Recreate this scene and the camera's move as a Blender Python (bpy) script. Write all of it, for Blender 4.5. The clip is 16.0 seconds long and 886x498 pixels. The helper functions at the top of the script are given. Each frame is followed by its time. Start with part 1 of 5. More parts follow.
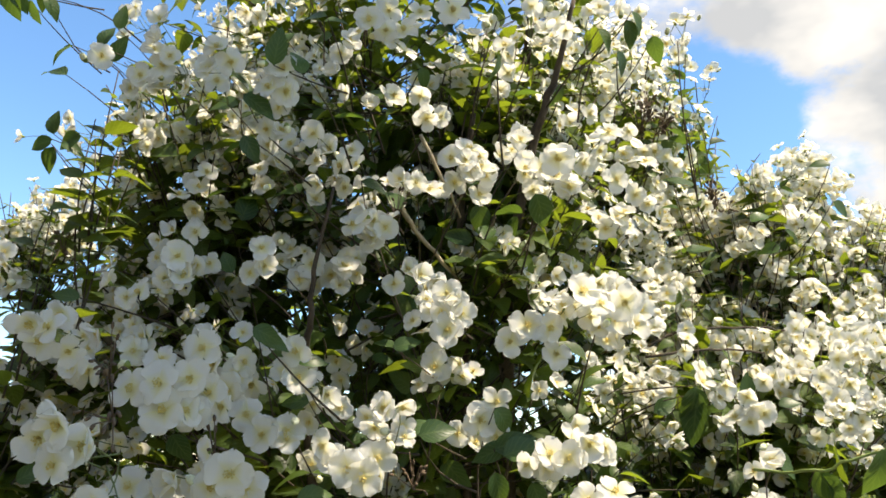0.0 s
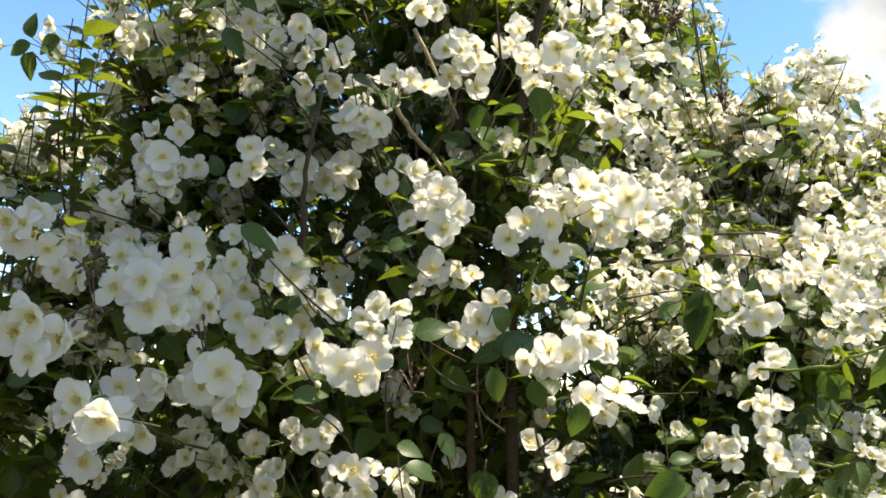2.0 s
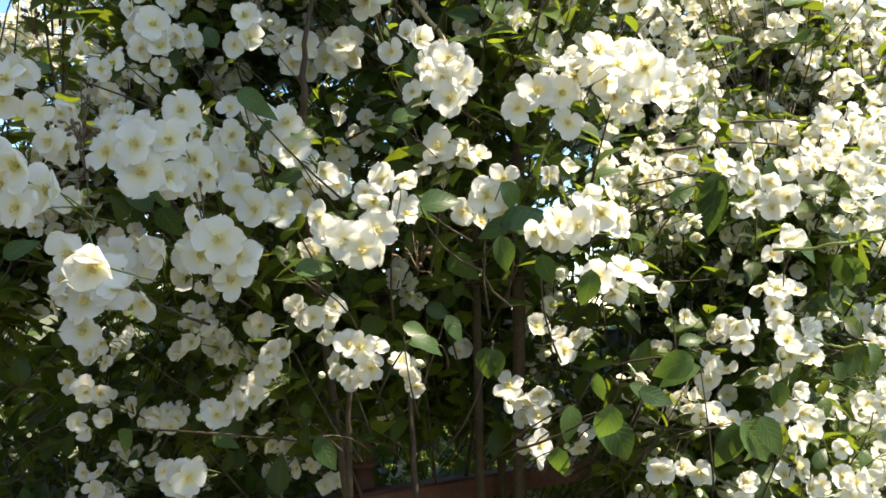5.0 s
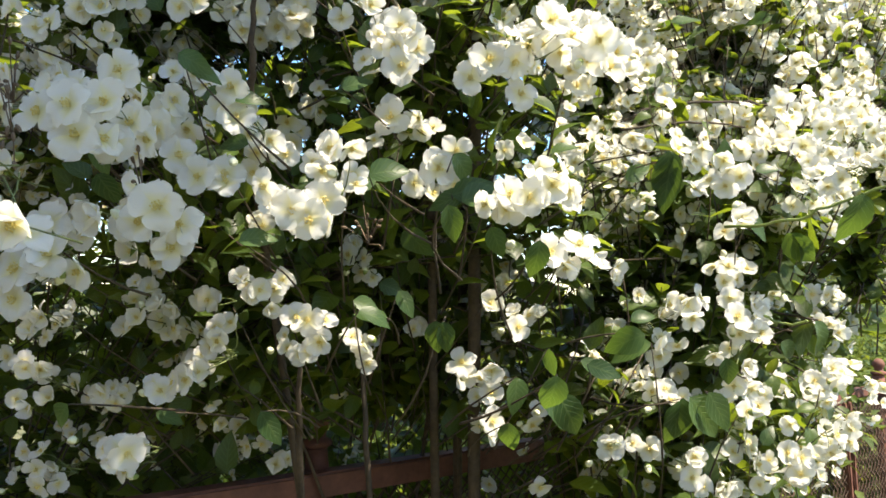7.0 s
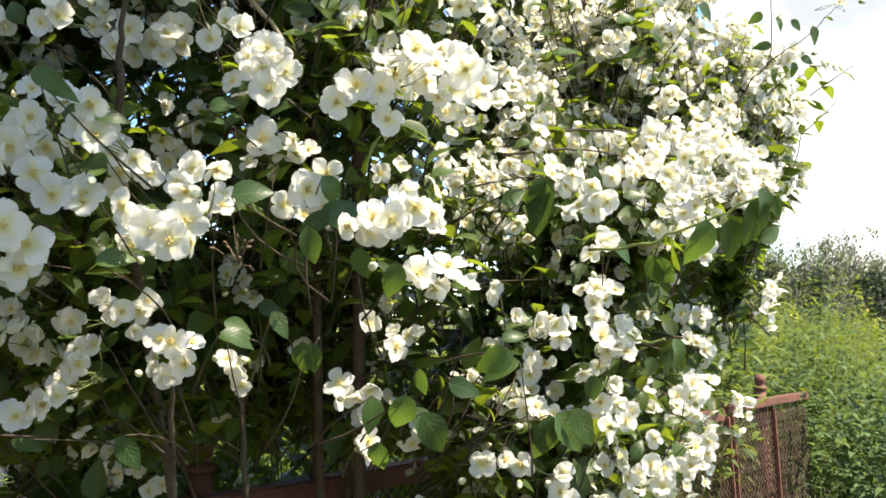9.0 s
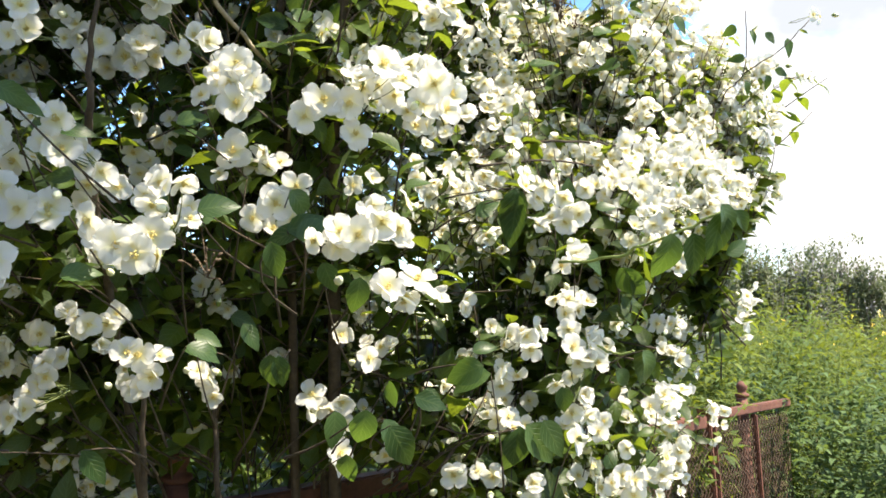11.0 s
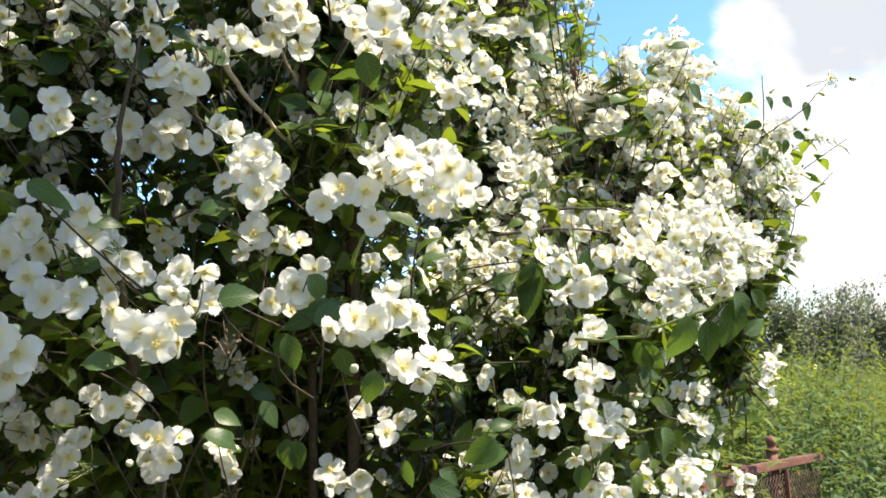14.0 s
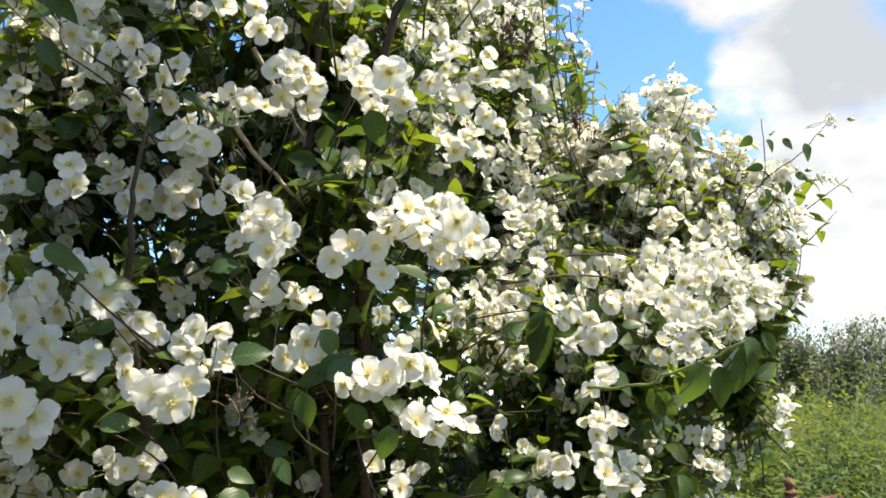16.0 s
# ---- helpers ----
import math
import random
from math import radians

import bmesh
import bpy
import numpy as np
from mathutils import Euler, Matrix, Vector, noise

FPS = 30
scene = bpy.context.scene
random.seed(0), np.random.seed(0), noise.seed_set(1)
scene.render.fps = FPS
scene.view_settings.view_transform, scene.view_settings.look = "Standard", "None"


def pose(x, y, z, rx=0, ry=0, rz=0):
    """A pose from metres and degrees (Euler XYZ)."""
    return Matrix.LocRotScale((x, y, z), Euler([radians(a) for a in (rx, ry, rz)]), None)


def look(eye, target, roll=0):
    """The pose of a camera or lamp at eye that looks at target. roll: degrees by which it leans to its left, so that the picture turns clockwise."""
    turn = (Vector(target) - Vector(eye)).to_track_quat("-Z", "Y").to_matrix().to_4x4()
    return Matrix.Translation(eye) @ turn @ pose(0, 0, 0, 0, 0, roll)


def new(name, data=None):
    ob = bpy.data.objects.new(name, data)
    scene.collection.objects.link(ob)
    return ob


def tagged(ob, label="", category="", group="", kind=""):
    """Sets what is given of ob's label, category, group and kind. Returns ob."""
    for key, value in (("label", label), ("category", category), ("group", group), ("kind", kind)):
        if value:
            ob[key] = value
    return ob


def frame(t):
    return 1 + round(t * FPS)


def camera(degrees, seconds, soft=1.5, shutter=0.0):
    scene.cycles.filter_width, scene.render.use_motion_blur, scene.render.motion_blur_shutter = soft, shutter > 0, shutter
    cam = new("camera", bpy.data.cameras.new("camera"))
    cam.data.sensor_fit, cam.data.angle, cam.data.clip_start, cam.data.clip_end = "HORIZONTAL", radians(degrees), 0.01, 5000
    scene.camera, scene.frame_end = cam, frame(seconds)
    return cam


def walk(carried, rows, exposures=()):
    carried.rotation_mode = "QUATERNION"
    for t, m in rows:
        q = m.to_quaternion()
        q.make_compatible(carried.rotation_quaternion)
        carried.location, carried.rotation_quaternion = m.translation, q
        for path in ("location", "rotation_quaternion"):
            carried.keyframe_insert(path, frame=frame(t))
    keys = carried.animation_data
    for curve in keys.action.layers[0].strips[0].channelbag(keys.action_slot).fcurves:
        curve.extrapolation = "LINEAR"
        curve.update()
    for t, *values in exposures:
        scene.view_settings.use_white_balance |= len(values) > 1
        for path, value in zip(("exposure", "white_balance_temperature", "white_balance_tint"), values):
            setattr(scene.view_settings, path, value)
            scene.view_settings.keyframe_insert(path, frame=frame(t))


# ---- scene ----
cam = camera(61.0, 16.0, soft=1.65)
PATH = [
    (0, (0.107, -0.005, 1.569), (-0.041, 1.91, 2.127), 1.1),
    (0.5, (0.106, 0.005, 1.568), (-0.047, 1.941, 2.049), 0.8),
    (1, (0.113, 0.014, 1.564), (-0.059, 1.962, 1.985), 0.7),
    (1.5, (0.112, 0.018, 1.556), (-0.053, 1.971, 1.952), 0.5),
    (2, (0.116, 0.031, 1.547), (-0.052, 1.989, 1.918), 0.4),
    (2.5, (0.11, 0.037, 1.539), (-0.064, 2.002, 1.866), 0.3),
    (3, (0.107, 0.044, 1.529), (-0.076, 2.014, 1.819), 0.4),
    (3.5, (0.103, 0.052, 1.52), (-0.079, 2.025, 1.795), 0.4),
    (4, (0.107, 0.053, 1.518), (-0.082, 2.03, 1.75), 0.5),
    (6.5, (0.12, 0.076, 1.494), (-0.026, 2.068, 1.609), 0.5),
    (7, (0.127, 0.076, 1.497), (0.033, 2.07, 1.616), 0.8),
    (7.5, (0.146, 0.076, 1.495), (0.111, 2.071, 1.626), 0.7),
    (8, (0.162, 0.073, 1.501), (0.192, 2.068, 1.633), 1.2),
    (8.5, (0.168, 0.07, 1.496), (0.25, 2.062, 1.652), 0.7),
    (9, (0.172, 0.062, 1.498), (0.302, 2.05, 1.673), 0.6),
    (11.5, (0.196, 0.055, 1.512), (0.354, 2.039, 1.71), 0.6),
    (12, (0.198, 0.054, 1.521), (0.345, 2.037, 1.735), 0.8),
    (12.5, (0.195, 0.054, 1.524), (0.33, 2.036, 1.757), 0.9),
    (13, (0.194, 0.056, 1.524), (0.32, 2.035, 1.776), 0.5),
    (13.5, (0.196, 0.051, 1.535), (0.299, 2.03, 1.802), 0.8),
    (14, (0.2, 0.04, 1.546), (0.29, 2.016, 1.842), 0.7),
    (14.5, (0.2, 0.038, 1.544), (0.281, 2.009, 1.876), -0.2),
    (15, (0.198, 0.043, 1.547), (0.278, 2.01, 1.904), -0.2),
    (15.5, (0.193, 0.04, 1.547), (0.269, 2.002, 1.927), -0.6),
    (16, (0.196, 0.031, 1.552), (0.27, 1.987, 1.966), -0.7),
]
EXPOSURES = [(0, 1.65, 8000, 10), (3.5, 1.95, 7900, 10), (7, 2.06, 7700, 10), (12.5, 2.09, 7400, 10), (16, 1.70, 7400, 10)]
walk(cam, [(t, look(eye, target, roll)) for t, eye, target, roll in PATH], EXPOSURES)

# ---- light ----
SUN = Vector((0.48, -0.18, 0.86)).normalized()
world = bpy.data.worlds.new("sky")
scene.world = world
world.use_nodes = True


def sky_nodes(tree):
    """Blue sky with broken cumulus clouds, thicker on the sunny side."""
    n, link = tree.nodes, tree.links.new
    n.clear()
    out = n.new("ShaderNodeOutputWorld")
    air = n.new("ShaderNodeTexSky")
    air.sky_type, air.sun_disc = "NISHITA", False
    air.sun_elevation, air.sun_rotation = math.asin(SUN.z), math.atan2(SUN.x, SUN.y)
    air.air_density, air.dust_density, air.ozone_density = 1.0, 0.1, 5.5
    blue = n.new("ShaderNodeBackground")
    blue.inputs["Strength"].default_value = SKY
    deep = n.new("ShaderNodeHueSaturation")
    deep.inputs["Saturation"].default_value = 1.14
    link(air.outputs[0], deep.inputs["Color"])
    link(deep.outputs[0], blue.inputs["Color"])
    where = n.new("ShaderNodeTexCoord")

    def puff(scale, detail, rough, shift):
        move = n.new("ShaderNodeMapping")
        move.inputs["Location"].default_value = shift
        move.inputs["Scale"].default_value = (1.0, 1.0, 1.7)
        link(where.outputs["Generated"], move.inputs["Vector"])
        tex = n.new("ShaderNodeTexNoise")
        tex.inputs["Scale"].default_value = scale
        tex.inputs["Detail"].default_value = detail
        tex.inputs["Roughness"].default_value = rough
        link(move.outputs[0], tex.inputs["Vector"])
        return tex.outputs[0]

    def maths(kind, a, b, c=None):
        m = n.new("ShaderNodeMath")
        m.operation = kind
        for i, v in enumerate((a, b, c)):
            if v is None:
                continue
            if isinstance(v, (int, float)):
                m.inputs[i].default_value = v
            else:
                link(v, m.inputs[i])
        return m.outputs[0]

    def bank(way, wide, gain):
        """A heap of cloud round one direction of the sky."""
        dot = n.new("ShaderNodeVectorMath")
        dot.operation = "DOT_PRODUCT"
        dot.inputs[1].default_value = Vector(way).normalized()
        link(where.outputs["Generated"], dot.inputs[0])
        near = n.new("ShaderNodeMapRange")
        near.interpolation_type = "SMOOTHSTEP"
        near.inputs["From Min"].default_value = math.cos(radians(wide))
        near.inputs["From Max"].default_value = math.cos(radians(wide * 0.35))
        near.inputs["To Max"].default_value = gain
        link(dot.outputs["Value"], near.inputs["Value"])
        return near.outputs[0]

    heap = puff(5.0, 9.0, 0.62, (1.3, 0.2, 0.7))
    for way, wide, gain in BANKS:
        heap = maths("ADD", heap, bank(way, wide, gain))
    cover = n.new("ShaderNodeMapRange")
    cover.interpolation_type = "SMOOTHSTEP"
    cover.inputs["From Min"].default_value, cover.inputs["From Max"].default_value = 0.42, 0.66
    link(heap, cover.inputs["Value"])
    body = n.new("ShaderNodeMapRange")
    body.inputs["From Min"].default_value, body.inputs["From Max"].default_value = 0.40, 0.86
    link(puff(3.2, 5.0, 0.5, (5.1, 2.2, 3.0)), body.inputs["Value"])
    tone = n.new("ShaderNodeMix")
    tone.data_type = "RGBA"
    tone.inputs["A"].default_value, tone.inputs["B"].default_value = (0.27, 0.305, 0.365, 1), (1.0, 1.0, 1.0, 1)
    link(body.outputs[0], tone.inputs["Factor"])
    white = n.new("ShaderNodeBackground")
    white.inputs["Strength"].default_value = CLOUD
    link(tone.outputs["Result"], white.inputs["Color"])
    both = n.new("ShaderNodeMixShader")
    link(cover.outputs[0], both.inputs[0])
    link(blue.outputs[0], both.inputs[1])
    link(white.outputs[0], both.inputs[2])
    link(both.outputs[0], out.inputs["Surface"])


SKY, CLOUD = 0.112, 0.74
BANKS = [
    ((0.35, 0.80, 0.52), 13, 0.17),
    ((0.58, 0.80, 0.28), 16, 0.18),
    ((0.55, 0.85, 0.10), 14, 0.12),
    ((-0.02, 0.93, 0.36), 6, 0.25),
    ((-0.50, 0.85, 0.45), 34, -0.45),
    ((0.25, 0.88, 0.41), 8, -0.35),
]
sky_nodes(world.node_tree)
lamp = bpy.data.lights.new("sun", "SUN")
lamp.energy, lamp.angle, lamp.color = 3.1, radians(0.53), (1.0, 0.955, 0.88)
sun = new("sun", lamp)
sun.matrix_world = look(SUN * 30, (0, 0, 0))


# ---- materials ----
def material(name):
    m = bpy.data.materials.new(name)
    m.use_nodes = True
    m.node_tree.nodes.clear()
    return m, m.node_tree.nodes, m.node_tree.links.new


def ramp_between(n, link, factor, a, b):
    mix = n.new("ShaderNodeMix")
    mix.data_type = "RGBA"
    mix.inputs["A"].default_value, mix.inputs["B"].default_value = (*a, 1), (*b, 1)
    link(factor, mix.inputs["Factor"])
    return mix.outputs["Result"]


def leaf_material(name, dark, light, glow, single, gloss=0.42, through_share=0.42):
    """Green leaf: waxy face, light shining through, veins, each leaf its own tone."""
    m, n, link = material(name)
    out = n.new("ShaderNodeOutputMaterial")
    if single:
        chance = n.new("ShaderNodeObjectInfo").outputs["Random"]
    else:
        chance = n.new("ShaderNodeNewGeometry").outputs["Random Per Island"]
    grain = n.new("ShaderNodeTexNoise")
    grain.inputs["Scale"].default_value, grain.inputs["Detail"].default_value = 90.0, 4.0
    spot = n.new("ShaderNodeTexCoord")
    link(spot.outputs["Object"], grain.inputs["Vector"])
    tone = n.new("ShaderNodeMath")
    tone.operation = "MULTIPLY_ADD"
    tone.inputs[1].default_value, tone.inputs[2].default_value = 0.45, -0.22
    link(grain.outputs[0], tone.inputs[0])
    whole = n.new("ShaderNodeMath")
    whole.operation, whole.use_clamp = "ADD", True
    link(chance, whole.inputs[0])
    link(tone.outputs[0], whole.inputs[1])
    face = ramp_between(n, link, whole.outputs[0], dark, light)
    uv = n.new("ShaderNodeUVMap")
    cut = n.new("ShaderNodeSeparateXYZ")
    link(uv.outputs[0], cut.inputs[0])
    side = n.new("ShaderNodeMath")
    side.operation = "ABSOLUTE"
    link(cut.outputs[0], side.inputs[0])
    slant = n.new("ShaderNodeMath")
    slant.operation = "MULTIPLY_ADD"
    slant.inputs[1].default_value = -0.35
    link(side.outputs[0], slant.inputs[0])
    link(cut.outputs[1], slant.inputs[2])
    wave = n.new("ShaderNodeMath")
    wave.operation = "MULTIPLY"
    wave.inputs[1].default_value = 40.0
    link(slant.outputs[0], wave.inputs[0])
    sine = n.new("ShaderNodeMath")
    sine.operation = "SINE"
    link(wave.outputs[0], sine.inputs[0])
    vein = n.new("ShaderNodeMapRange")
    vein.inputs["From Min"].default_value, vein.inputs["From Max"].default_value = 0.75, 1.0
    link(sine.outputs[0], vein.inputs["Value"])
    bump = n.new("ShaderNodeBump")
    bump.inputs["Strength"].default_value, bump.inputs["Distance"].default_value = 0.5, 0.001
    bump.invert = True
    link(vein.outputs[0], bump.inputs["Height"])
    skin = n.new("ShaderNodeBsdfPrincipled")
    skin.inputs["Roughness"].default_value = gloss
    skin.inputs["Specular IOR Level"].default_value = 0.36
    rib = n.new("ShaderNodeMapRange")
    rib.inputs["From Min"].default_value, rib.inputs["From Max"].default_value = 0.10, 0.02
    link(side.outputs[0], rib.inputs["Value"])
    lines = n.new("ShaderNodeMath")
    lines.operation = "MAXIMUM"
    link(vein.outputs[0], lines.inputs[0])
    link(rib.outputs[0], lines.inputs[1])
    faint = n.new("ShaderNodeMath")
    faint.operation = "MULTIPLY"
    faint.inputs[1].default_value = 0.30
    link(lines.outputs[0], faint.inputs[0])
    veined = n.new("ShaderNodeMix")
    veined.data_type = "RGBA"
    veined.inputs["B"].default_value = (0.22, 0.30, 0.10, 1)
    link(faint.outputs[0], veined.inputs["Factor"])
    link(face, veined.inputs["A"])
    link(veined.outputs["Result"], skin.inputs["Base Color"])
    link(bump.outputs[0], skin.inputs["Normal"])
    shine = n.new("ShaderNodeBsdfTranslucent")
    link(ramp_between(n, link, whole.outputs[0], tuple(c * 0.6 for c in glow), glow), shine.inputs["Color"])
    mix = n.new("ShaderNodeMixShader")
    mix.inputs[0].default_value = through_share
    link(skin.outputs[0], mix.inputs[1])
    link(shine.outputs[0], mix.inputs[2])
    link(mix.outputs[0], out.inputs["Surface"])
    return m


def petal_material(name, tint):
    """Thin white petal, creamy toward the heart, fine lengthwise creases."""
    m, n, link = material(name)
    out = n.new("ShaderNodeOutputMaterial")
    uv = n.new("ShaderNodeUVMap")
    cut = n.new("ShaderNodeSeparateXYZ")
    link(uv.outputs[0], cut.inputs[0])
    heart = n.new("ShaderNodeMapRange")
    heart.inputs["From Min"].default_value, heart.inputs["From Max"].default_value = 0.10, 0.50
    link(cut.outputs[1], heart.inputs["Value"])
    colour = ramp_between(n, link, heart.outputs[0], (0.87, 0.82, 0.48), tint)
    streak = n.new("ShaderNodeTexNoise")
    streak.inputs["Scale"].default_value, streak.inputs["Detail"].default_value = 3.0, 3.0
    stretch = n.new("ShaderNodeMapping")
    stretch.inputs["Scale"].default_value = (9.0, 1.2, 1.0)
    link(uv.outputs[0], stretch.inputs["Vector"])
    link(stretch.outputs[0], streak.inputs["Vector"])
    bump = n.new("ShaderNodeBump")
    bump.inputs["Strength"].default_value, bump.inputs["Distance"].default_value = 0.22, 0.0010
    link(streak.outputs[0], bump.inputs["Height"])
    skin = n.new("ShaderNodeBsdfPrincipled")
    skin.inputs["Roughness"].default_value = 0.65
    skin.inputs["Specular IOR Level"].default_value = 0.25
    link(colour, skin.inputs["Base Color"])
    link(bump.outputs[0], skin.inputs["Normal"])
    shine = n.new("ShaderNodeBsdfTranslucent")
    link(colour, shine.inputs["Color"])
    link(bump.outputs[0], shine.inputs["Normal"])
    mix = n.new("ShaderNodeMixShader")
    mix.inputs[0].default_value = 0.56
    link(skin.outputs[0], mix.inputs[1])
    link(shine.outputs[0], mix.inputs[2])
    link(mix.outputs[0], out.inputs["Surface"])
    return m


def rough_material(name, a, b, scale, rough, relief=0.4, metal=0.0, fine=6.0, depth=0.002):
    """Two-tone weathered surface with grain at two sizes."""
    m, n, link = material(name)
    out = n.new("ShaderNodeOutputMaterial")
    spot = n.new("ShaderNodeTexCoord")
    big = n.new("ShaderNodeTexNoise")
    big.inputs["Scale"].default_value, big.inputs["Detail"].default_value, big.inputs["Roughness"].default_value = scale, 6.0, 0.65
    small = n.new("ShaderNodeTexNoise")
    small.inputs["Scale"].default_value, small.inputs["Detail"].default_value = scale * fine, 4.0
    link(spot.outputs["Object"], big.inputs["Vector"])
    link(spot.outputs["Object"], small.inputs["Vector"])
    add = n.new("ShaderNodeMath")
    add.operation = "MULTIPLY_ADD"
    add.inputs[1].default_value = 0.4
    link(small.outputs[0], add.inputs[0])
    link(big.outputs[0], add.inputs[2])
    spread = n.new("ShaderNodeMapRange")
    spread.inputs["From Min"].default_value, spread.inputs["From Max"].default_value = 0.5, 0.95
    link(add.outputs[0], spread.inputs["Value"])
    bump = n.new("ShaderNodeBump")
    bump.inputs["Strength"].default_value, bump.inputs["Distance"].default_value = relief, depth
    link(add.outputs[0], bump.inputs["Height"])
    skin = n.new("ShaderNodeBsdfPrincipled")
    skin.inputs["Roughness"].default_value, skin.inputs["Metallic"].default_value = rough, metal
    link(ramp_between(n, link, spread.outputs[0], a, b), skin.inputs["Base Color"])
    link(bump.outputs[0], skin.inputs["Normal"])
    link(skin.outputs[0], out.inputs["Surface"])
    return m


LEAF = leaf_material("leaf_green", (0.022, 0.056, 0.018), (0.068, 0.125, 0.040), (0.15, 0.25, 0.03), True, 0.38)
# Mass foliage: face colour darkened below LEAF to stand for shade within the shrubs.
FOLIAGE = leaf_material("foliage_shade_green", (0.010, 0.027, 0.007), (0.055, 0.100, 0.020), (0.30, 0.39, 0.03), False, 0.42, 0.42)
PETAL = petal_material("petal_white", (0.86, 0.852, 0.80))
ANTHER = rough_material("anther_yellow", (0.74, 0.56, 0.14), (0.88, 0.76, 0.34), 300, 0.8)
CALYX = rough_material("calyx_green", (0.14, 0.20, 0.04), (0.26, 0.32, 0.08), 200, 0.6)
BUD = rough_material("bud_cream", (0.62, 0.62, 0.36), (0.80, 0.80, 0.62), 150, 0.6)
TWIG = rough_material("twig_bark", (0.028, 0.020, 0.013), (0.080, 0.056, 0.034), 60, 0.85)
BARK = rough_material("stem_bark", (0.032, 0.022, 0.015), (0.10, 0.070, 0.046), 35, 0.9, 0.8)
PALE = rough_material("dry_bark", (0.26, 0.20, 0.13), (0.46, 0.38, 0.27), 45, 0.85, 0.6)
HUSK = rough_material("seed_husk", (0.055, 0.035, 0.022), (0.16, 0.11, 0.07), 120, 0.9)
GREENWOOD = rough_material("young_shoot", (0.17, 0.24, 0.06), (0.30, 0.36, 0.11), 80, 0.55)
STALK = rough_material("flower_stalk", (0.085, 0.115, 0.034), (0.16, 0.19, 0.060), 120, 0.6)
RUST = rough_material("rusty_paint", (0.085, 0.030, 0.020), (0.215, 0.085, 0.056), 14, 0.78, 0.7)
WIRE = rough_material("rusty_wire", (0.050, 0.027, 0.017), (0.115, 0.064, 0.040), 60, 0.8, 0.5)
SOIL = rough_material("meadow_soil", (0.050, 0.056, 0.024), (0.135, 0.135, 0.062), 1.5, 0.95, 1.0, depth=0.02)
HERB = leaf_material("herb_green", (0.030, 0.058, 0.010), (0.145, 0.190, 0.030), (0.32, 0.38, 0.04), False, 0.70, 0.36)
NETTLE = leaf_material("nettle_green", (0.020, 0.052, 0.016), (0.110, 0.180, 0.055), (0.24, 0.34, 0.07), False, 0.68, 0.33)
SILVER = leaf_material("willow_green", (0.062, 0.076, 0.036), (0.150, 0.165, 0.090), (0.20, 0.25, 0.09), False, 0.65, 0.3)
GOLD = rough_material("goldenrod_yellow", (0.50, 0.36, 0.03), (0.72, 0.58, 0.10), 40, 0.8)
# Surfaces of the two added light-blocking walls; the west one dark, to bounce little.
BLOCK_PLAIN = rough_material("light_block_plain", (0.20, 0.185, 0.16), (0.30, 0.28, 0.245), 3, 0.9, 0.5)
BLOCK_DARK = rough_material("light_block_dark", (0.050, 0.042, 0.034), (0.11, 0.09, 0.07), 12, 0.9)
DEADWOOD = rough_material("dead_wood", (0.17, 0.15, 0.13), (0.34, 0.31, 0.28), 8, 0.9)


# ---- building blocks ----
rng = np.random.default_rng(11)


class Piece:
    """A small shape ready to be repeated: corners, their order, picture places, material slots."""

    def __init__(self, verts, faces, uvs=None, mats=None):
        self.v = np.asarray(verts, dtype=float)
        self.order = np.array([i for f in faces for i in f], dtype=np.int32)
        self.sizes = np.array([len(f) for f in faces], dtype=np.int32)
        self.uv = np.zeros((len(self.order), 2), dtype=np.float32) if uvs is None else np.asarray(uvs, dtype=np.float32)[self.order]
        self.m = np.zeros(len(faces), dtype=np.int32) if mats is None else np.asarray(mats, dtype=np.int32)


class Heap:
    """Gathers many small pieces into one mesh."""

    def __init__(self):
        self.v, self.order, self.sizes, self.uv, self.m, self.count = [], [], [], [], [], 0

    def put(self, verts, piece):
        self.v.append(verts)
        self.order.append(piece.order + self.count)
        self.sizes.append(piece.sizes)
        self.uv.append(piece.uv)
        self.m.append(piece.m)
        self.count += len(verts)

    def add(self, verts, faces, uvs=None, mats=None):
        piece = Piece(verts, faces, uvs, mats)
        self.put(piece.v, piece)

    def whole(self):
        """All of it as one piece."""
        piece = Piece([(0, 0, 0)], [])
        piece.v, piece.order, piece.sizes = np.vstack(self.v), np.concatenate(self.order), np.concatenate(self.sizes)
        piece.uv, piece.m = np.vstack(self.uv), np.concatenate(self.m)
        return piece

    def mesh(self, name, materials, smooth=True):
        me = bpy.data.meshes.new(name)
        w = self.whole()
        me.vertices.add(len(w.v))
        me.vertices.foreach_set("co", w.v.astype(np.float32).ravel())
        me.loops.add(len(w.order))
        me.loops.foreach_set("vertex_index", w.order)
        me.polygons.add(len(w.sizes))
        me.polygons.foreach_set("loop_start", np.concatenate([[0], np.cumsum(w.sizes)[:-1]]).astype(np.int32))
        layer = me.uv_layers.new(name="UVMap")
        layer.data.foreach_set("uv", w.uv.astype(np.float32).ravel())
        for m in materials:
            me.materials.append(m)
        me.polygons.foreach_set("material_index", w.m)
        me.polygons.foreach_set("use_smooth", np.full(len(w.sizes), smooth))
        me.update(calc_edges=True)
        me.validate()
        return me


def unit(v):
    v = np.asarray(v, dtype=float)
    return v / (math.sqrt(v[0] * v[0] + v[1] * v[1] + v[-1] * v[-1] * (len(v) > 2)) + 1e-9)


def cross(a, b):
    return np.array((a[1] * b[2] - a[2] * b[1], a[2] * b[0] - a[0] * b[2], a[0] * b[1] - a[1] * b[0]))


